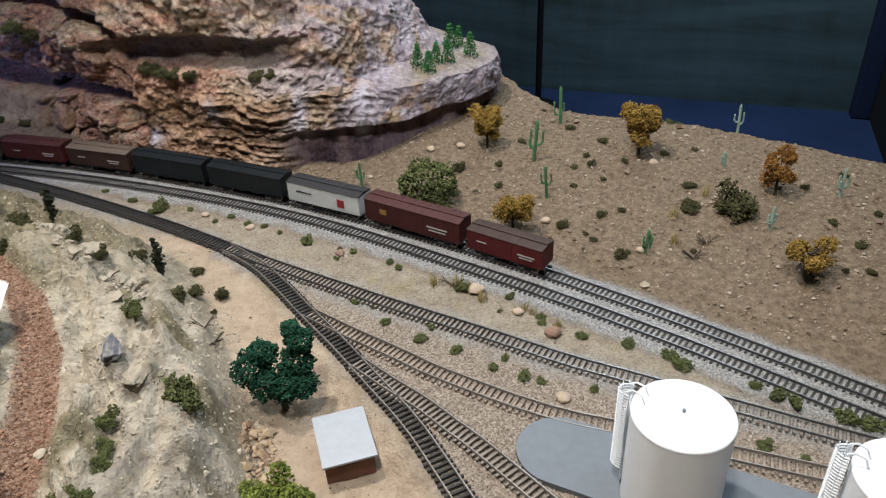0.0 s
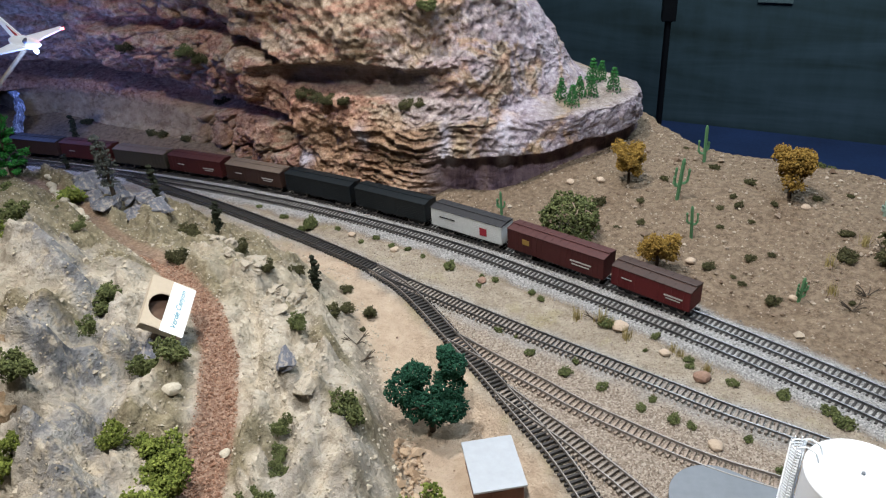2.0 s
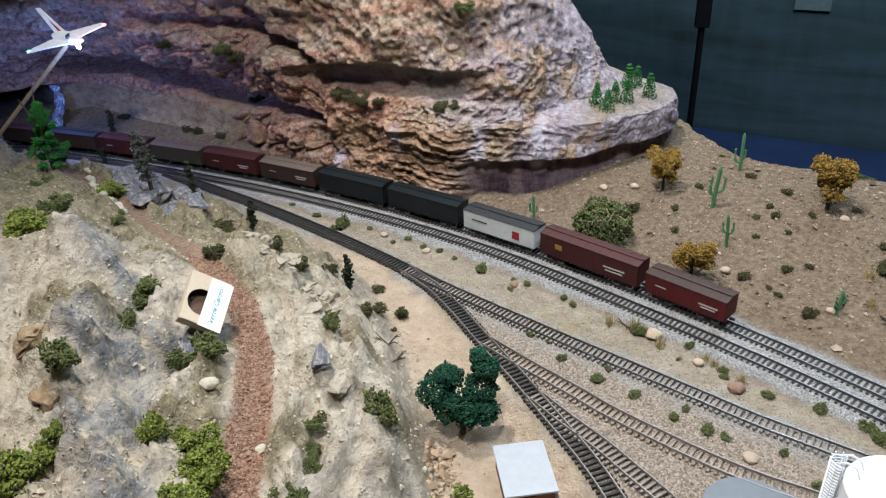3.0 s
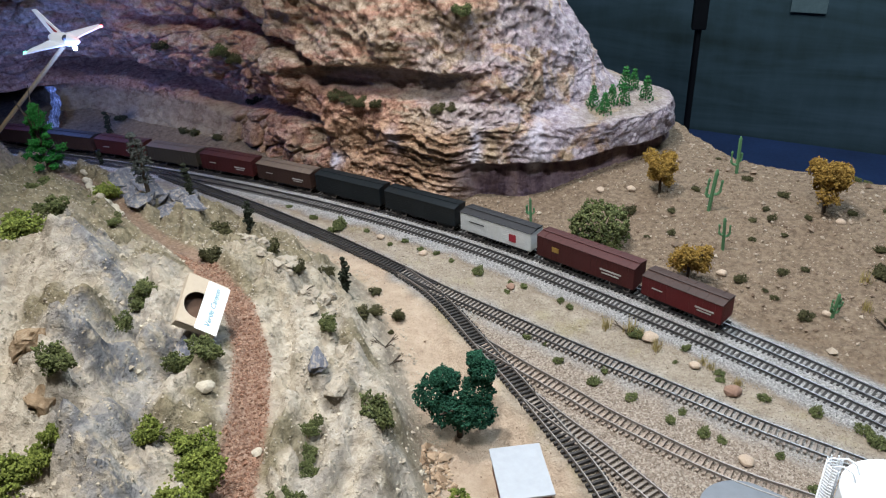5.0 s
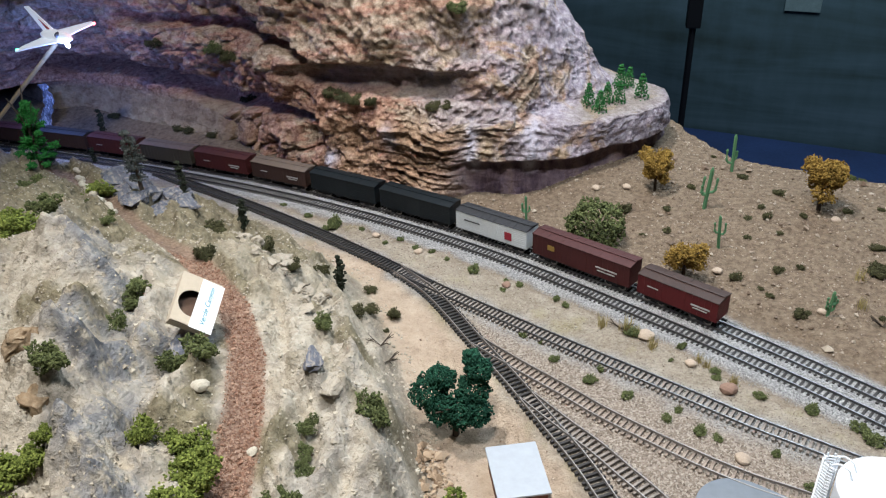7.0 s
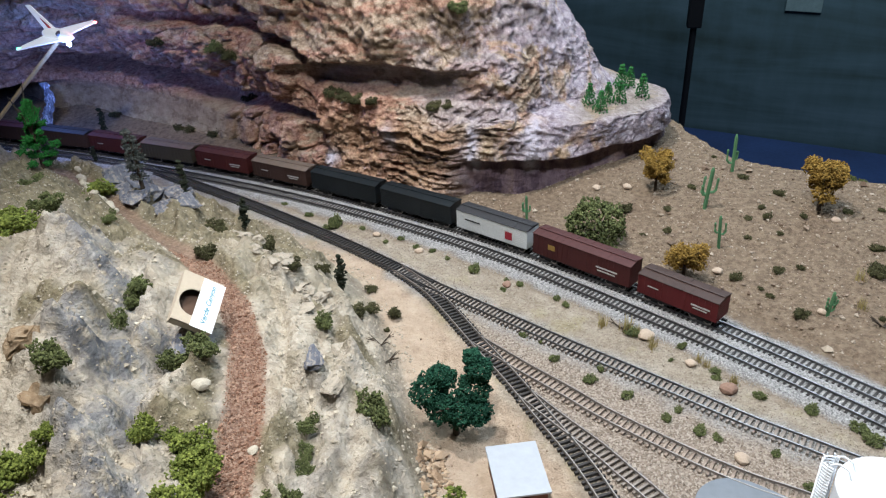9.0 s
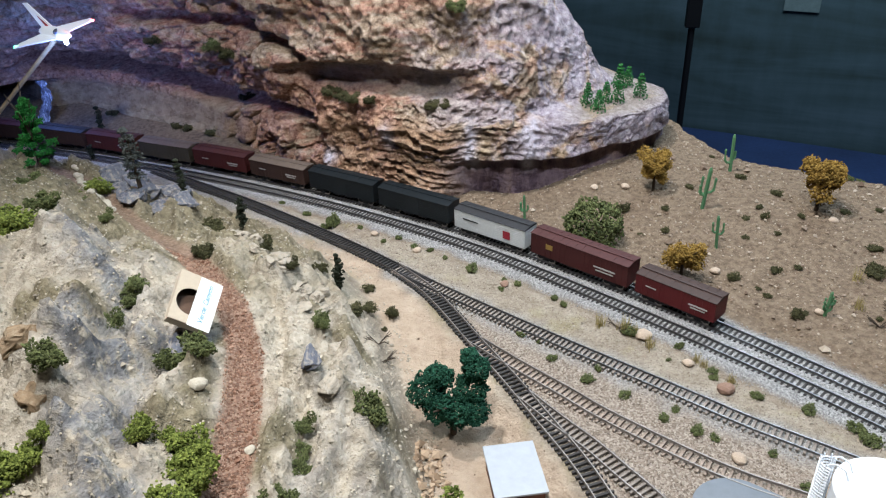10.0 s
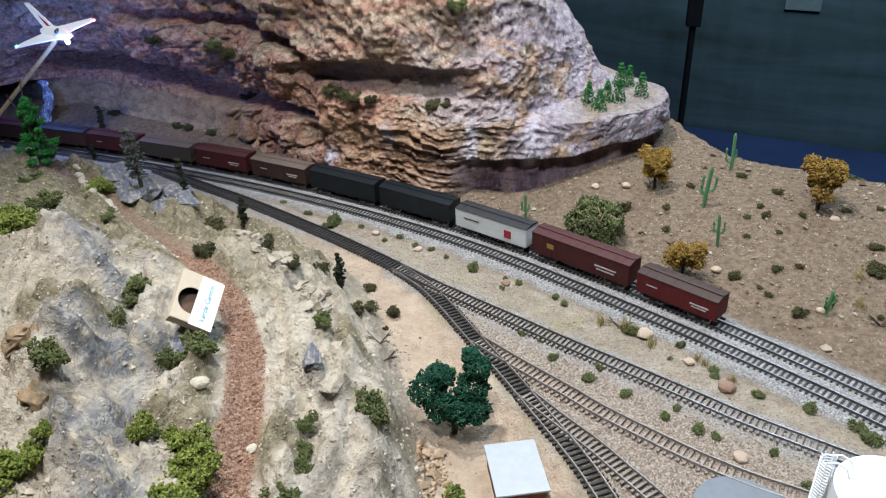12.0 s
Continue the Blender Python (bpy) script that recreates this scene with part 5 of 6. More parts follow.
LETTERS = [(0.034, 0.0255, 0.026, 0.0022, WHITE_INK), (0.034, 0.0215, 0.020, 0.0016, WHITE_INK), (-0.034, 0.0270, 0.016, 0.0016, WHITE_INK)]
CARS = [
    ("dark red boxcar with brown roof at the tail of the train", 0.115, 0.040, BRIGHT_RED, BROWN, LETTERS, "vertical"),
    ("long maroon boxcar with white lettering bars", 0.163, 0.044, OXIDE, RED_ROOF, [(0.045, 0.027, 0.034, 0.0022, WHITE_INK), (0.045, 0.022, 0.028, 0.0018, WHITE_INK), (-0.048, 0.030, 0.012, 0.008, GOLD_INK)], "vertical"),
    ("silver boxcar with a red emblem and dark roof", 0.135, 0.042, SILVER, DARK_ROOF, [(0.034, 0.025, 0.013, 0.013, RED_INK), (-0.035, 0.030, 0.03, 0.002, DARK_ROOF)], "level"),
    ("blackish green boxcar with level ribs", 0.146, 0.043, DARK_GREEN_PAINT, DARK_GREEN_PAINT, [], "level"),
    ("blackish green boxcar with level ribs", 0.146, 0.043, DARK_GREEN_PAINT, DARK_GREEN_PAINT, [], "level"),
    ("freight brown boxcar with dusty tan roof", 0.130, 0.041, BROWN, TAN_ROOF, LETTERS, "vertical"),
    ("oxide red boxcar with red roof", 0.130, 0.042, OXIDE, RED_ROOF, LETTERS, "vertical"),
    ("olive brown boxcar with dusty tan roof", 0.130, 0.041, OLIVE_PAINT, TAN_ROOF, [], "vertical"),
    ("maroon boxcar with red roof", 0.130, 0.042, OXIDE, RED_ROOF, LETTERS, "vertical"),
    ("dark brown boxcar in the shade of the cliff", 0.130, 0.041, BROWN, DARK_ROOF, [], "vertical"),
    ("dark brown boxcar in the shade of the cliff", 0.130, 0.041, BROWN, RED_ROOF, [], "vertical"),
]


def couple_train(tail_x):
    line = spline(FAR_LINE, 0.001)
    start = min(range(len(line)), key=lambda i: abs(line[i][0].x - tail_x))
    run = start * 0.001
    for label, length, tall, side, roof, marks, ribs in CARS:
        a, b = run - 0.024, run - length + 0.024
        pa, pb = line[int(a / 0.001)][0], line[int(b / 0.001)][0]
        car = boxcar(label, length, tall, side, roof, marks, ribs)
        mid = (pa + pb) / 2
        car.matrix_world = Matrix.Translation((mid.x, mid.y, 0.0013)) @ Matrix.Rotation(math.atan2(pa.y - pb.y, pa.x - pb.x), 4, "Z")
        run -= length + 0.0125


couple_train(0.138)


# ---- storage tanks on their slab ----
def storage_tank(x, y):
    tank = thing("storage_tank", "white plastic storage tank with a caged ladder on a grey slab", "storage tank", "white storage tanks", Matrix.Translation((x, y, 0.0)))
    r, h = 0.0425, 0.104
    bm = bmesh.new()
    rings = []
    for z, k in ((-0.002, 1.0), (0.034, 1.0), (0.070, 1.0), (h - 0.002, 1.0)):
        rings.append([bm.verts.new((r * k * math.cos(a * math.pi / 32), r * k * math.sin(a * math.pi / 32), z)) for a in range(64)])
    for a, b in zip(rings, rings[1:]):
        for j in range(64):
            bm.faces.new((a[j], a[(j + 1) % 64], b[(j + 1) % 64], b[j]))
    part("shell", bm, WHITE, tank, smooth=True)
    bm = bmesh.new()
    rings = []
    for z, k in ((h - 0.003, 1.0), (h - 0.002, 1.006), (h - 0.0006, 1.004), (h + 0.0004, 0.985), (h + 0.002, 0.6), (h + 0.003, 0.05)):
        rings.append([bm.verts.new((r * k * math.cos(a * math.pi / 32), r * k * math.sin(a * math.pi / 32), z)) for a in range(64)])
    for a, b in zip(rings, rings[1:]):
        for j in range(64):
            bm.faces.new((a[j], a[(j + 1) % 64], b[(j + 1) % 64], b[j]))
    bm.faces.new(rings[-1])
    part("lid", bm, WHITE, tank)
    part("vent", rod(bmesh.new(), (0, 0, h + 0.002), (0, 0, h + 0.0052), 0.0015, n=12), PAD, tank, "grey vent plug")
    turn = 2.62
    c, s = math.cos(turn), math.sin(turn)
    base = Matrix.Translation((c * (r + 0.0022), s * (r + 0.0022), 0)) @ Matrix.Rotation(turn, 4, "Z")
    ladder = bmesh.new()
    for y0 in (-0.0042, 0.0042):
        rod(ladder, base @ Vector((0, y0, 0)), base @ Vector((0, y0, h + 0.010)), 0.0006, n=6)
    for k in range(24):
        rod(ladder, base @ Vector((0, -0.0042, 0.003 + k * 0.0043)), base @ Vector((0, 0.0042, 0.003 + k * 0.0043)), 0.0004, n=5)
    part("ladder", ladder, WHITE, tank)
    cage = bmesh.new()
    for k in range(28):
        z = 0.024 + k * 0.0032
        pts = [base @ Vector((0.0105 * math.sin(q * math.pi / 8), -0.0078 * math.cos(q * math.pi / 8), z)) for q in range(9)]
        for p, q in zip(pts, pts[1:]):
            rod(cage, p, q, 0.0009, n=5)
    for q in (1, 2.5, 4, 5.5, 7):
        e = (0.0105 * math.sin(q * math.pi / 8), -0.0078 * math.cos(q * math.pi / 8))
        rod(cage, base @ Vector((*e, 0.028)), base @ Vector((*e, h + 0.010)), 0.0006, n=5)
    part("ladder_cage", cage, WHITE, tank)
    rail = bmesh.new()
    for y0 in (-0.0056, 0.0056):
        pts = [base @ Vector(p) for p in ((0.002, y0, h - 0.004), (0.002, y0, h + 0.009), (-0.003, y0, h + 0.012), (-0.010, y0, h + 0.010), (-0.014, y0, h + 0.001))]
        for p, q in zip(pts, pts[1:]):
            rod(rail, p, q, 0.0009, n=6)
    part("handrail", rail, WHITE, tank)


def tank_slab():
    bm = bmesh.new()
    a, b, r = Vector((0.119, 0.545, 0)), Vector((0.46, 0.381, 0)), 0.043
    turn = math.atan2(b.y - a.y, b.x - a.x)
    rim = []
    for k in range(33):
        q = turn + math.pi / 2 + k * math.pi / 32
        rim.append(a + Vector((math.cos(q), math.sin(q), 0)) * r)
    for k in range(33):
        q = turn - math.pi / 2 + k * math.pi / 32
        rim.append(b + Vector((math.cos(q), math.sin(q), 0)) * r)
    lo = [bm.verts.new((p.x, p.y, -0.008)) for p in rim]
    hi = [bm.verts.new((p.x, p.y, 0.0005)) for p in rim]
    for k in range(len(rim)):
        j = (k + 1) % len(rim)
        bm.faces.new((lo[k], lo[j], hi[j], hi[k]))
    bm.faces.new(hi)
    slab = new("tank_slab", mesh_of("tank_slab", bm, PAD))
    tagged(slab, "smooth grey slab with rounded ends under the tanks", "slab")


tank_slab()
storage_tank(0.208, 0.485)
storage_tank(0.358, 0.413)


# ---- small shed on the sand ----
def build_shed():
    c = Vector((-0.0955, 0.5655, -0.0262))
    along = Vector((0.0219, -0.0670, 0)).normalized()
    across = Vector((0.0505, 0.0165, 0)).normalized()
    m = Matrix(((across.x, -along.x, 0, c.x), (across.y, -along.y, 0, c.y), (0, 0, 1, c.z), (0, 0, 0, 1)))
    shed = thing("shed", "small brown shed with a plain white flat roof", "shed", at=m)
    for name, a in (("front_wall", (-0.0245, -0.031, 0, 0.0245, -0.0295, 0.0265)), ("back_wall", (-0.0245, 0.0295, 0, 0.0245, 0.031, 0.0265)), ("side_wall", (-0.0245, -0.0295, 0, -0.023, 0.0295, 0.0265)), ("side_wall", (0.023, -0.0295, 0, 0.0245, 0.0295, 0.0265))):
        part(name, boxed(*a), SHED_BROWN, shed)
    part("roof", boxed(-0.0272, -0.0355, 0.0265, 0.0272, 0.0355, 0.0290, bevel=0.0005), ROOF_WHITE, shed, "flat white sheet roof")
    part("door", boxed(-0.008, -0.0318, 0.0, 0.006, -0.0309, 0.021), SHED_BROWN, shed)


build_shed()


# ---- card box with a handwritten label on the trail ----
def build_box():
    m = Matrix(((0.712, -0.134, 0.689, -0.426), (0.353, 0.917, -0.187, 0.589), (-0.607, 0.377, 0.700, 0.1632), (0, 0, 0, 1)))
    card = thing("card_box", "tan card box with a round window and a white handwritten label", "box", at=m)
    w, h, d = 0.0218, 0.0292, 0.011
    bm = bmesh.new()
    hole = [(-0.004 + 0.0152 * math.cos(k * math.pi / 16), -0.004 + 0.0152 * math.sin(k * math.pi / 16)) for k in range(32)]
    outer = []
    for x, y in hole:
        dx, dy = x + 0.004, y + 0.004
        t = min(((w if dx > 0 else -w) + 0.004) / dx if abs(dx) > 1e-6 else 9, ((h if dy > 0 else -h) + 0.004) / dy if abs(dy) > 1e-6 else 9)
        outer.append((-0.004 + dx * t, -0.004 + dy * t))
    corners = [(w, h), (-w, h), (-w, -h), (w, -h)]
    for z in (0.0, -0.0012):
        ring_in = [bm.verts.new((x, y, z)) for x, y in hole]
        ring_out = [bm.verts.new((x, y, z)) for x, y in outer]
        for k in range(32):
            j = (k + 1) % 32
            bm.faces.new((ring_in[k], ring_in[j], ring_out[j], ring_out[k]))
            (x0, y0), (x1, y1) = outer[k], outer[j]
            for cx, cy in corners:
                on0, on1 = abs(x0 - cx) < 1e-5 or abs(y0 - cy) < 1e-5, abs(x1 - cx) < 1e-5 or abs(y1 - cy) < 1e-5
                if on0 and on1 and abs(x0 - x1) > 1e-5 and abs(y0 - y1) > 1e-5:
                    v = bm.verts.new((cx, cy, z))
                    bm.faces.new((ring_out[k], ring_out[j], v))
    part("front_panel", bm, CARD, card)
    for a in ((-w, -h, -d, -w + 0.0012, h, -0.0013), (w - 0.0012, -h, -d, w, h, -0.0013), (-w + 0.0012, -h, -d, w - 0.0012, -h + 0.0012, -0.0013), (-w + 0.0012, h - 0.0012, -d, w - 0.0012, h, -0.0013)):
        part("side_panel", boxed(*a), CARD, card)
    part("back_panel", boxed(-w + 0.0012, -h + 0.0012, -d, w - 0.0012, h - 0.0012, -d + 0.0012), CARD_IN, card)
    label = part("label_card", boxed(-0.0015, -0.0310, 0.0006, 0.0225, 0.0275, 0.0012, m=Matrix.Rotation(-0.04, 4, "Z")), PAPER, card, "white paper label")
    text = bpy.data.curves.new("handwriting", "FONT")
    text.body, text.size, text.align_x, text.align_y, text.shear = "Verde Canyon", 0.0080, "CENTER", "CENTER", 0.25
    text.offset = 0.00015
    text.materials.append(INK)
    word = new("handwriting", text)
    word.parent = label
    word.matrix_local = Matrix.Translation((0.0105, -0.002, 0.0014)) @ Matrix.Rotation(math.pi / 2 - 0.04, 4, "Z")
    tagged(word, "blue-green handwritten words")


build_box()


# ---- toy plane on a dowel ----
def build_plane():
    span = Vector((-0.988 + 1.167, 0.0, 0.270 - 0.248))
    m = Matrix.Translation((-1.072, 1.3, 0.258)) @ Matrix.Rotation(-math.atan2(span.z, span.x), 4, "Y") @ Matrix.Rotation(0.15, 4, "X") @ Matrix.Rotation(0.33, 4, "Z") @ Matrix.Scale(0.88, 4)
    plane = thing("toy_plane", "white lit toy jet with red tail on a wooden dowel", "toy plane", at=m)
    # white shell given faint emission in place of LED light falling on it
    body = glow("glowing_white_plane_shell", (0.80, 0.84, 0.92), 0.4)
    red = plain("red_plane_paint", (0.55, 0.04, 0.05), 0.4)
    bm = bmesh.new()
    rings = []
    for t, r in ((-0.064, 0.006), (-0.045, 0.0115), (-0.01, 0.0150), (0.025, 0.0140), (0.05, 0.010), (0.074, 0.002)):
        # nose towards the viewer and a little to the right
        p = Vector((0.68 * t, -0.73 * t, 0))
        side = Vector((0.73, 0.68, 0))
        rings.append([bm.verts.new(p + side * r * math.cos(a * math.pi / 8) + Vector((0, 0, r * math.sin(a * math.pi / 8)))) for a in range(16)])
    for a, b in zip(rings, rings[1:]):
        for j in range(16):
            bm.faces.new((a[j], a[(j + 1) % 16], b[(j + 1) % 16], b[j]))
    bm.faces.new(rings[0])
    bm.faces.new(rings[-1])
    bmesh.ops.recalc_face_normals(bm, faces=bm.faces)
    part("fuselage", bm, body, plane, smooth=True)

    def fin(points, thick, name, mat):
        bm = bmesh.new()
        lo = [bm.verts.new(Vector(p) - Vector(thick)) for p in points]
        hi = [bm.verts.new(Vector(p) + Vector(thick)) for p in points]
        for k in range(len(points)):
            j = (k + 1) % len(points)
            bm.faces.new((lo[k], lo[j], hi[j], hi[k]))
        bm.faces.new(hi)
        bm.faces.new(lo[::-1])
        bmesh.ops.recalc_face_normals(bm, faces=bm.faces)
        return part(name, bm, mat, plane)

    left = fin([(-0.024, 0.040, -0.002), (-0.088, 0.016, -0.009), (-0.096, -0.006, -0.010), (-0.050, -0.022, -0.006), (0.018, -0.046, -0.002)], (0, 0, 0.0014), "wing", body)
    right = fin([(-0.010, 0.046, 0), (0.078, 0.026, 0.006), (0.086, 0.002, 0.006), (0.050, -0.016, 0.003), (0.024, -0.040, 0)], (0, 0, 0.0014), "wing", body)
    tail = fin([(-0.040, 0.052, 0.004), (-0.060, 0.066, 0.062), (-0.046, 0.052, 0.063), (0.000, 0.006, 0.012)], (0.0010, 0.0006, 0), "tail_fin", body)
    fin([(-0.026, 0.038, 0.010), (-0.044, 0.054, 0.046), (-0.038, 0.047, 0.046), (-0.010, 0.014, 0.010)], (0.0018, 0.0011, 0), "tail_stripe", red)
    part("canopy", bmesh_ball((0.014, -0.022, 0.008), (0.008, 0.013, 0.006)), plain("smoked_canopy", (0.10, 0.12, 0.15), 0.15), plane, "smoked canopy", True)
    part("green_light", bmesh_ball((-0.092, -0.002, -0.008), (0.004, 0.004, 0.003)), glow("green_led", (0.1, 1.0, 0.35), 9.0), left)
    part("red_light", bmesh_ball((0.086, 0.006, 0.006), (0.004, 0.004, 0.003)), glow("red_led", (1.0, 0.12, 0.15), 14.0), right)
    part("nose_light", bmesh_ball((0.032, -0.046, -0.012), (0.005, 0.005, 0.007)), glow("blue_white_led", (0.5, 0.75, 1.0), 22.0), plane)
    stick = new("dowel", mesh_of("dowel", rod(bmesh.new(), (-1.078, 1.3, 0.243), (-1.46, 1.26, -0.09), 0.0042, n=12), WOOD))
    tagged(stick, "bare wooden dowel holding up the toy plane", "dowel")


def bmesh_ball(at, r):
    bm = bmesh.new()
    bmesh.ops.create_icosphere(bm, subdivisions=2, radius=1.0, matrix=Matrix.Translation(at) @ Matrix.Diagonal((*r, 1)))
    return bm


build_plane()


# ---- stones ----
def stone_mesh(seed, material, rough=0.35, sub=2):
    rnd = random.Random(seed)
    off = Vector((rnd.uniform(0, 99), rnd.uniform(0, 99), 0))
    bm = bmesh.new()
    bmesh.ops.create_icosphere(bm, subdivisions=sub, radius=0.5)
    for v in bm.verts:
        c = noise.voronoi(v.co * 2.2 + off)
        v.co *= 1 + rough * noise.noise(v.co * 1.6 + off) + rough * 0.5 * (c[0][0] - 0.4) + 0.1 * noise.noise(v.co * 6 + off)
    return mesh_of("stone", bm, material)


def slab_mesh(seed, material):
    """An angular broken slab: a hull of scattered corners, split by ledges."""
    rnd = random.Random(seed)
    bm = bmesh.new()
    pts = [bm.verts.new((rnd.uniform(-0.5, 0.5), rnd.uniform(-0.5, 0.5), rnd.choice((-0.5, 0.1, 0.3, 0.5)) * rnd.uniform(0.6, 1))) for _ in range(26)]
    hull = bmesh.ops.convex_hull(bm, input=pts)
    bmesh.ops.delete(bm, geom=[g for g in hull["geom_interior"] if isinstance(g, bmesh.types.BMVert)], context="VERTS")
    bmesh.ops.subdivide_edges(bm, edges=bm.edges[:], cuts=3, use_grid_fill=True)
    off = Vector((seed * 3.1, 0, 0))
    for v in bm.verts:
        c = noise.voronoi(v.co * 4 + off)
        v.co += v.co.normalized() * (0.16 * noise.noise(c[1][0] * 5) + 0.05 * noise.noise(v.co * 9 + off))
    bmesh.ops.triangulate(bm, faces=bm.faces[:])
    return mesh_of("slab", bm, material)


def slab_material(name, dark, light, dust):
    s = Shader(name, 0.9, 0, 0.15)
    mid = s.noise(5, 6, 0.7)
    c = s.ramp(s.noise(9, 6, 0.7, s.stretched(1, 0.3, 1)), (0.3, dark), (0.7, light))
    s.colour(s.mix(s.step(mid, 0.48, 0.62), c, dust)).bump(s.noise(14, 6, 0.7), 0.8, 0.0015)
    return s.mat


SLAB_BLUE = slab_material("grey_rock", (0.055, 0.060, 0.080), (0.16, 0.168, 0.195), (0.26, 0.235, 0.21))
SLAB_PALE = slab_material("pale_rock", (0.23, 0.20, 0.16), (0.42, 0.375, 0.305), (0.37, 0.32, 0.25))
SLAB_TAN = slab_material("tan_rock", (0.17, 0.115, 0.07), (0.32, 0.235, 0.15), (0.30, 0.235, 0.16))
STONES = {m.name: [stone_mesh(k * 3 + 1, m) for k in range(4)] for m in (STONE, STONE_RED, PALE_STONE)}
STONES.update({m.name: [slab_mesh(k * 5 + 2, m) for k in range(4)] for m in (SLAB_BLUE, SLAB_PALE, SLAB_TAN)})


def stones(name, label, group, material, places, flat=0.6, sink=0.2, long=1.0, turn=None):
    rnd = random.Random(len(places) + 3)
    for x, y, w in places:
        ob = new(name, STONES[material.name][rnd.randrange(4)])
        ob.matrix_world = Matrix.Translation((x, y, ground_at(x, y) + w * flat * (0.5 - sink))) @ Matrix.Rotation(rnd.uniform(0, 6.28) if turn is None else turn + rnd.uniform(-0.25, 0.25), 4, "Z") @ Matrix.Rotation(rnd.uniform(-0.2, 0.2), 4, "X") @ Matrix.Diagonal((w, w * long, w * flat, 1))
        tagged(ob, label, "stone", group)


stones("stone", "tan rounded stone on the gravel", "loose stones", STONE, [(0.044, 0.821, 0.0213), (0.094, 0.772, 0.0133), (0.131, 0.621, 0.0157), (0.332, 1.107, 0.0137), (0.15, 0.983, 0.0157), (0.026, 1.213, 0.0142), (-0.026, 1.212, 0.0142), (-0.297, 1.003, 0.0144), (-0.379, 1.047, 0.0132), (0.27, 0.897, 0.0118)])
stones("stone", "pale stone lying on the rubble hill", "loose stones", PALE_STONE, [(-0.387, 0.502, 0.0175), (-0.318, 0.455, 0.010)])
stones("stone", "brown stone beside the spur track", "loose stones", STONE_RED, [(0.132, 0.732, 0.0201), (-0.148, 0.922, 0.0133)])
stones("rock_outcrop", "blue-grey rock slab jutting from the hill", "rock outcrops", SLAB_BLUE, [(-0.302, 0.572, 0.022)], 0.6, 0.60, 1.7, 0.45)
stones("rock_outcrop", "blue-grey rock slab below the card box", "rock outcrops", SLAB_BLUE, [(-0.436, 0.552, 0.026)], 0.6, 0.62, 1.6, 0.5)
stones("rock_outcrop", "blue-grey jagged rock at the poplar's foot", "rock outcrops", SLAB_BLUE, [(-0.765, 1.000, 0.050), (-0.730, 0.975, 0.045), (-0.700, 0.985, 0.045), (-0.80, 1.005, 0.045), (-0.69, 0.945, 0.040), (-0.66, 0.965, 0.034), (-0.745, 0.945, 0.045), (-0.715, 0.925, 0.040), (-0.775, 0.965, 0.045), (-0.67, 0.925, 0.034), (-0.635, 0.930, 0.030)], 0.75, 0.50, 1.5, 0.9)
stones("rock_outcrop", "pale cream rock on the rubble hill", "rock outcrops", SLAB_PALE, [(-0.280, 0.560, 0.024), (-0.300, 0.640, 0.020), (-0.365, 0.700, 0.024)], 0.40, 0.60, 1.4)
HEAP_RND = random.Random(21)
stones("heap_stone", "cream broken stone heaped along the hill edge", "heaped stones", SLAB_PALE, [(-0.53 + 0.19 * k / 44 + HEAP_RND.gauss(0, 0.014), 0.868 - 0.155 * k / 44 + HEAP_RND.gauss(0, 0.018), HEAP_RND.uniform(0.008, 0.019)) for k in range(44)], 0.7, 0.25)
stones("rock_outcrop", "tan square boulder on the rubble hill", "rock outcrops", SLAB_TAN, [(-0.486, 0.424, 0.036), (-0.512, 0.455, 0.030)], 0.7, 0.55)
stones("wall_stone", "whitish stone of the low wall along the trail", "trail wall stones", PALE_STONE, [(-0.895 + 0.0085 * k + 0.003 * math.sin(k * 3), 1.034 - 0.0078 * k - 0.012 * math.sin(k * 0.14) + 0.003 * math.sin(k * 2), 0.0105 + 0.002 * math.sin(k * 5)) for k in range(23)], 0.75, 0.10)


def loose_rubble(name, label, count, material, area, size, seed):
    """Gravel chips strewn over the ground, too many to count."""
    rnd = random.Random(seed)
    verts, faces = [], []
    dice = np.random.RandomState(seed)
    xs, ys = dice.uniform(*area[0], 120000), dice.uniform(*area[1], 120000)
    keep = area[2](xs, ys)
    for x, y in list(zip(xs[keep].tolist(), ys[keep].tolist()))[:count]:
        s = rnd.uniform(*size) * (2.0 if rnd.random() < 0.06 else 1.0)
        e = Euler((rnd.uniform(0, 6), rnd.uniform(0, 6), rnd.uniform(0, 6))).to_matrix()
        b = len(verts)
        z = ground_at(x, y) + s * 0.18
        for v in ((1, 0, 0), (-1, 0.1, 0.2), (0.1, 0.9, 0), (0, -1, 0.1), (0.2, 0, 0.8), (0, 0.1, -0.8)):
            w = e @ (Vector(v) * s * 0.5 * rnd.uniform(0.7, 1.25))
            verts.append((x + w.x, y + w.y, z + w.z * 0.75))
        for a, c, g in ((0, 2, 4), (2, 1, 4), (1, 3, 4), (3, 0, 4), (2, 0, 5), (1, 2, 5), (3, 1, 5), (0, 3, 5)):
            faces.append((b + a, b + c, b + g))
    ob = new(name, raw_mesh(name, verts, faces, material))
    tagged(ob, label, "gravel", kind="stuff")


def chip_material(name, dark, mid, light):
    s = Shader(name, 0.9, 0, 0.15)
    k = s.maths("ADD", s.maths("MULTIPLY", s.island(), 0.8), s.maths("MULTIPLY", s.noise(500, 2), 0.2))
    s.colour(s.ramp(k, (0.1, dark), (0.5, mid), (0.95, light)))
    return s.mat


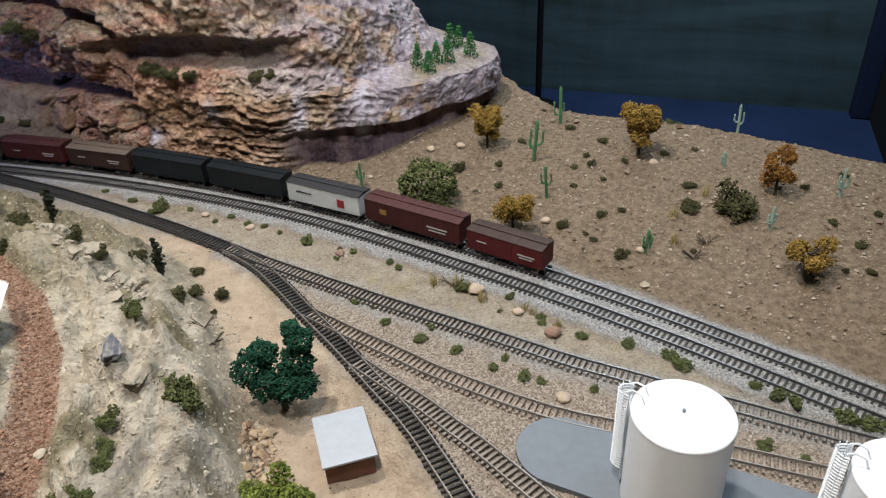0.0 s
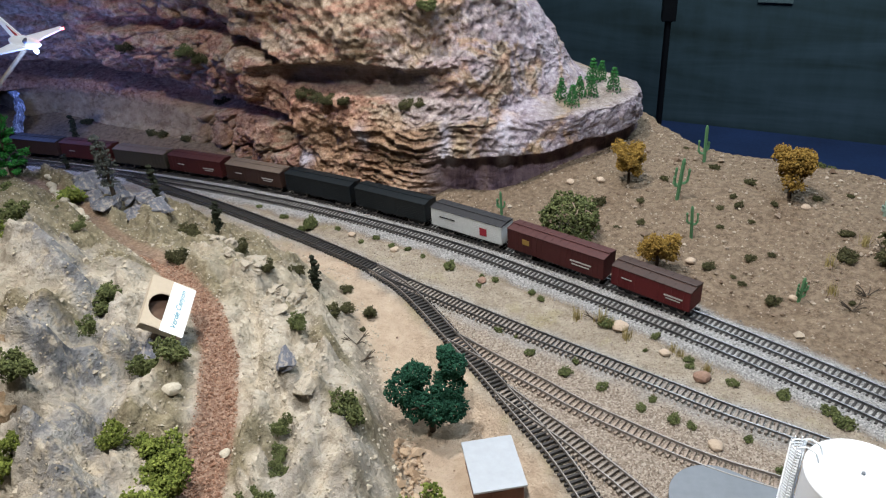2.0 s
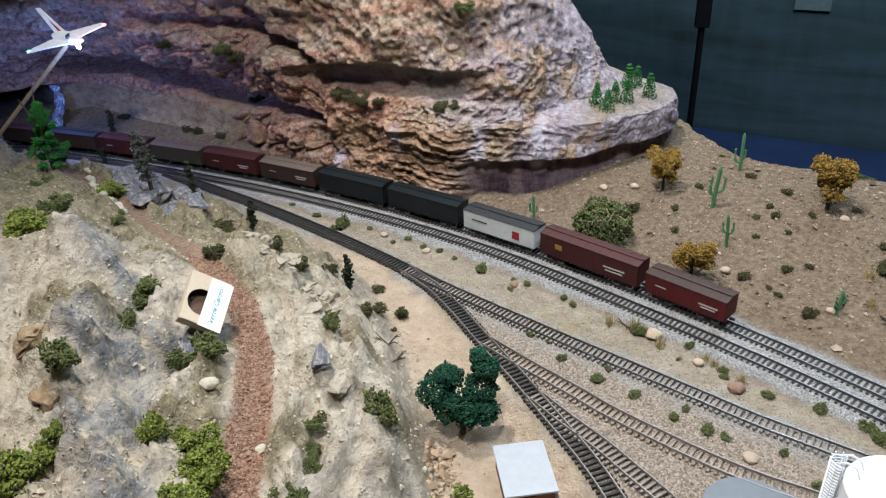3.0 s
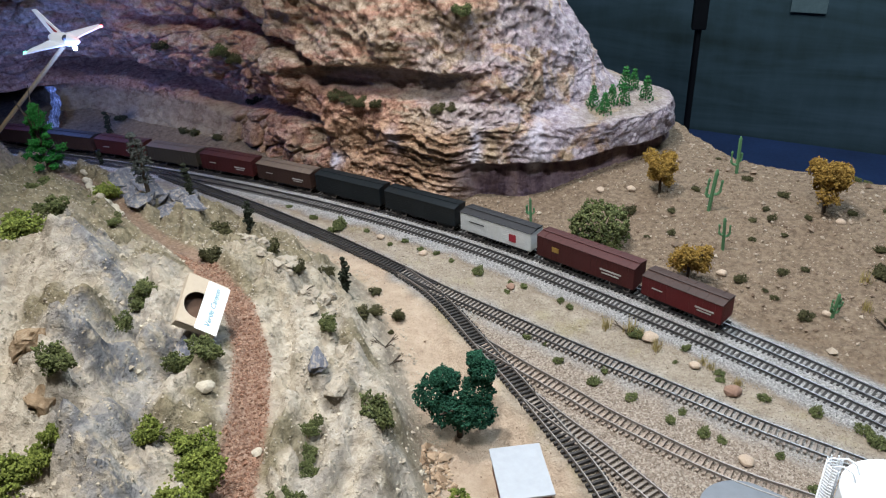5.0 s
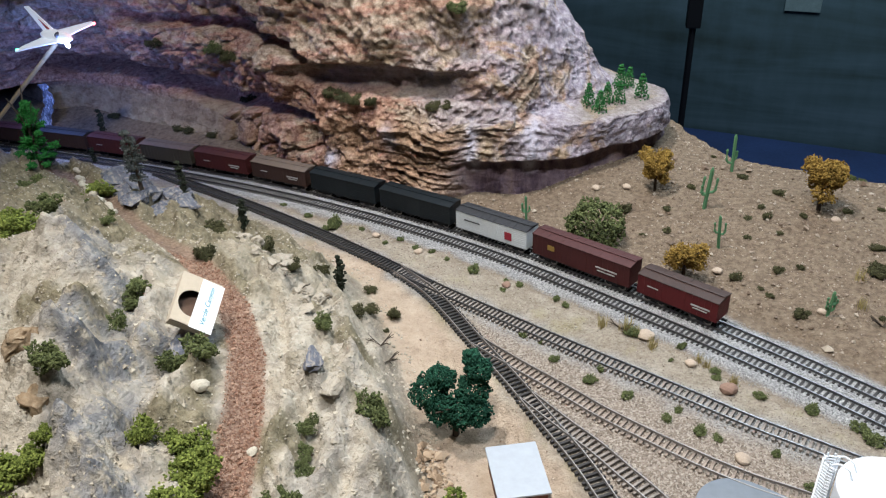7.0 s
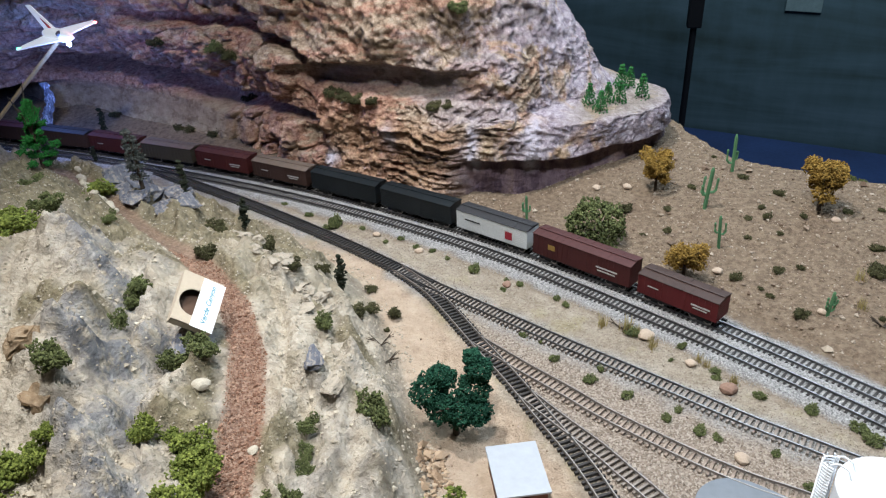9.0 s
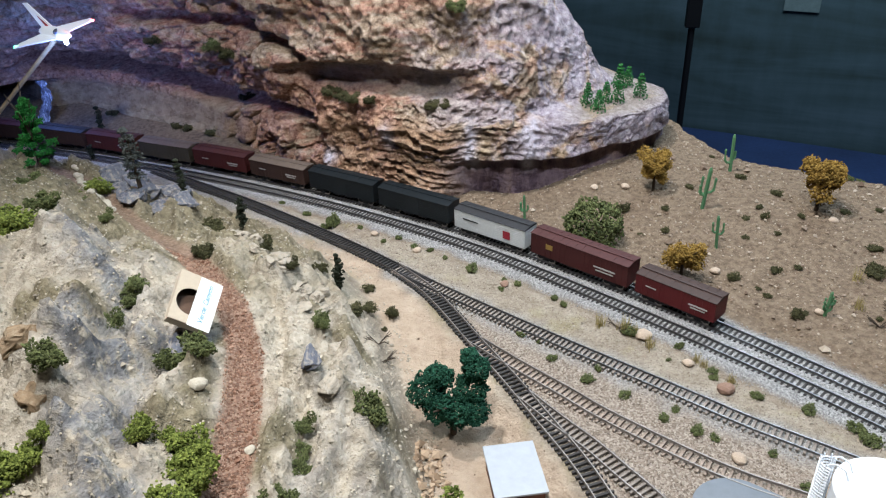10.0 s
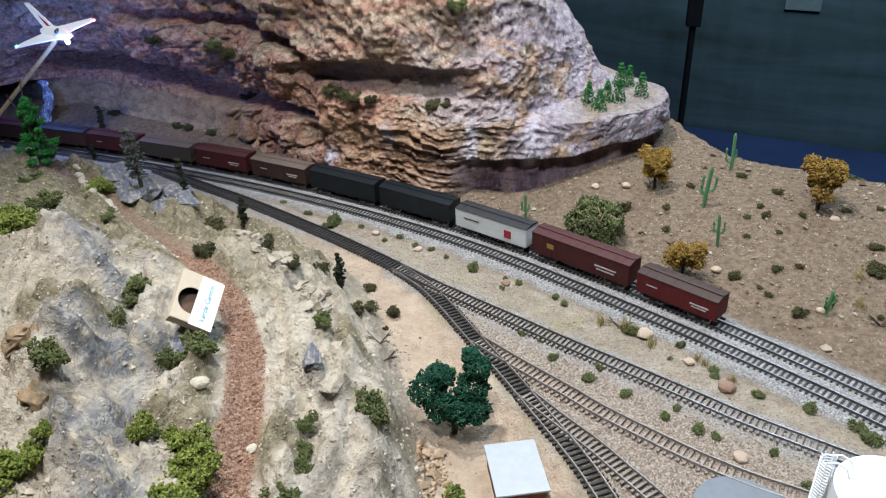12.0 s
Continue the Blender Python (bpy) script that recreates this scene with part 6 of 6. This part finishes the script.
loose_rubble("hill_rubble", "cream and grey rubble strewn over the hill", 13000, chip_material("hill_chips", (0.24, 0.21, 0.17), (0.38, 0.335, 0.265), (0.48, 0.43, 0.345)), ((-1.0, -0.14), (0.22, 1.15), lambda x, y: (off_line(x, y, FOOT, True) > -0.02) & (off_line(x, y, TRAIL) > 0.018)), (0.0014, 0.0040), 1)
loose_rubble("desert_gravel", "tan and cream gravel strewn over the desert", 9500, chip_material("desert_chips", (0.13, 0.09, 0.06), (0.27, 0.20, 0.145), (0.44, 0.38, 0.31)), ((-0.35, 0.75), (0.7, 1.5), lambda x, y: (off_line(x, y, FAR_LINE, True) > 0.035) & (table_edge(x, y) < -0.008)), (0.0010, 0.0042), 2)
loose_rubble("trail_chips", "red-brown clay chips on the trail", 5000, chip_material("clay_chips", (0.13, 0.065, 0.04), (0.25, 0.14, 0.095), (0.38, 0.25, 0.18)), ((-0.95, -0.2), (0.2, 0.74), lambda x, y: off_line(x, y, TRAIL) < 0.018), (0.0012, 0.0030), 3)
loose_rubble("track_ballast", "grey stone ballast along the main line", 22000, chip_material("ballast_chips", (0.11, 0.11, 0.11), (0.27, 0.265, 0.26), (0.47, 0.46, 0.445)), ((-0.75, 0.5), (0.55, 1.3), lambda x, y: np.minimum(off_line(x, y, FAR_LINE), off_line(x, y, NEAR_LINE)) < 0.035), (0.0008, 0.0018), 4)
loose_rubble("yard_gravel", "brown and grey gravel between the yard tracks", 14000, chip_material("yard_chips", (0.12, 0.092, 0.07), (0.27, 0.222, 0.178), (0.44, 0.395, 0.335)), ((-0.6, 0.45), (0.5, 1.15), lambda x, y: (off_line(x, y, NEAR_LINE, True) < -0.03) & (off_line(x, y, LADDER_LINE, True) > 0.0) & (off_line(x, y, FOOT, True) < -0.02)), (0.0008, 0.0021), 5)
loose_rubble("sand_debris", "small pebbles on the sand beside the shed", 700, chip_material("sand_chips", (0.15, 0.10, 0.07), (0.35, 0.26, 0.19), (0.52, 0.44, 0.35)), ((-0.6, 0.0), (0.3, 1.05), lambda x, y: (off_line(x, y, LADDER_LINE, True) < -0.018) & (off_line(x, y, FOOT, True) < 0.0)), (0.0010, 0.0032), 6)


loose_rubble("bark_chips", "brown bark and stone chips piled below the rock rib", 260, chip_material("bark_chip_brown", (0.17, 0.115, 0.075), (0.35, 0.255, 0.17), (0.48, 0.38, 0.275)), ((-0.205, -0.15), (0.42, 0.60), lambda x, y: np.abs(off_line(x, y, FOOT, True) + 0.004) < 0.016), (0.004, 0.010), 7)


def dead_branch(x, y, size, seed):
    rnd = random.Random(seed)
    bm = bmesh.new()
    z = ground_at(x, y) + 0.001
    for k in range(6):
        a = rnd.uniform(0, 6.28)
        mid = Vector((size * 0.5 * math.cos(a), size * 0.5 * math.sin(a), size * rnd.uniform(0.1, 0.45)))
        rod(bm, (0, 0, -0.001), mid, 0.0009, 0.0007, 5)
        for _ in range(2):
            b = a + rnd.uniform(-0.7, 0.7)
            rod(bm, mid, mid + Vector((size * 0.4 * math.cos(b), size * 0.4 * math.sin(b), size * rnd.uniform(0.0, 0.35))), 0.0007, 0.0003, 5)
    ob = new("dead_branch", mesh_of("dead_branch", bm, BARK))
    ob.location = (x, y, z)
    tagged(ob, "dry brown twig lying on the ground", "twig", "dry twigs")


for i, (x, y, size) in enumerate([(-0.285, 0.735, 0.020), (-0.272, 0.722, 0.016), (0.335, 0.872, 0.020), (0.405, 0.98, 0.022), (0.012, 0.838, 0.020), (-0.392, 0.752, 0.018), (0.36, 0.90, 0.018)]):
    dead_branch(x, y, size, 120 + i)


def build_waterfall():
    """A pale painted cascade down the rock by the tunnel."""
    rnd = random.Random(3)
    bm = bmesh.new()
    rows = []
    for k in range(26):
        t = k / 25
        x, y, z = -1.312 + 0.012 * math.sin(t * 5) + 0.016 * t, 1.500 - 0.03 * t, 0.100 - 0.10 * t
        w = 0.010 + 0.007 * noise.noise(Vector((t * 9, 0, 0))) + 0.006 * t
        rows.append([bm.verts.new((x + w * (j / 4 - 1) + rnd.uniform(-0.001, 0.001), y - 0.006 * math.sin(j * math.pi / 8) + rnd.uniform(-0.002, 0.002), z)) for j in range(9)])
    for a, b in zip(rows, rows[1:]):
        for j in range(8):
            bm.faces.new((a[j], a[j + 1], b[j + 1], b[j]))
    s = Shader("painted_water", 0.35, 0, 0.4)
    k = s.noise(90, 5, 0.7, s.stretched(2.2, 2.2, 0.35), 0.6)
    s.colour(s.ramp(k, (0.38, (0.05, 0.055, 0.075)), (0.52, (0.16, 0.19, 0.26)), (0.62, (0.55, 0.62, 0.72)))).bump(k, 0.8, 0.004)
    fall = new("waterfall", mesh_of("waterfall", bm, s.mat, smooth=True))
    tagged(fall, "narrow pale blue painted waterfall on dark rock", "waterfall")


build_waterfall()

loose_rubble("desert_pebbles", "tan and brown pebbles scattered over the desert", 620, chip_material("pebble_tan", (0.12, 0.08, 0.055), (0.24, 0.185, 0.14), (0.42, 0.36, 0.285)), ((-0.35, 0.75), (0.7, 1.5), lambda x, y: (off_line(x, y, FAR_LINE, True) > 0.04) & (table_edge(x, y) < -0.012)), (0.0045, 0.0085), 8)
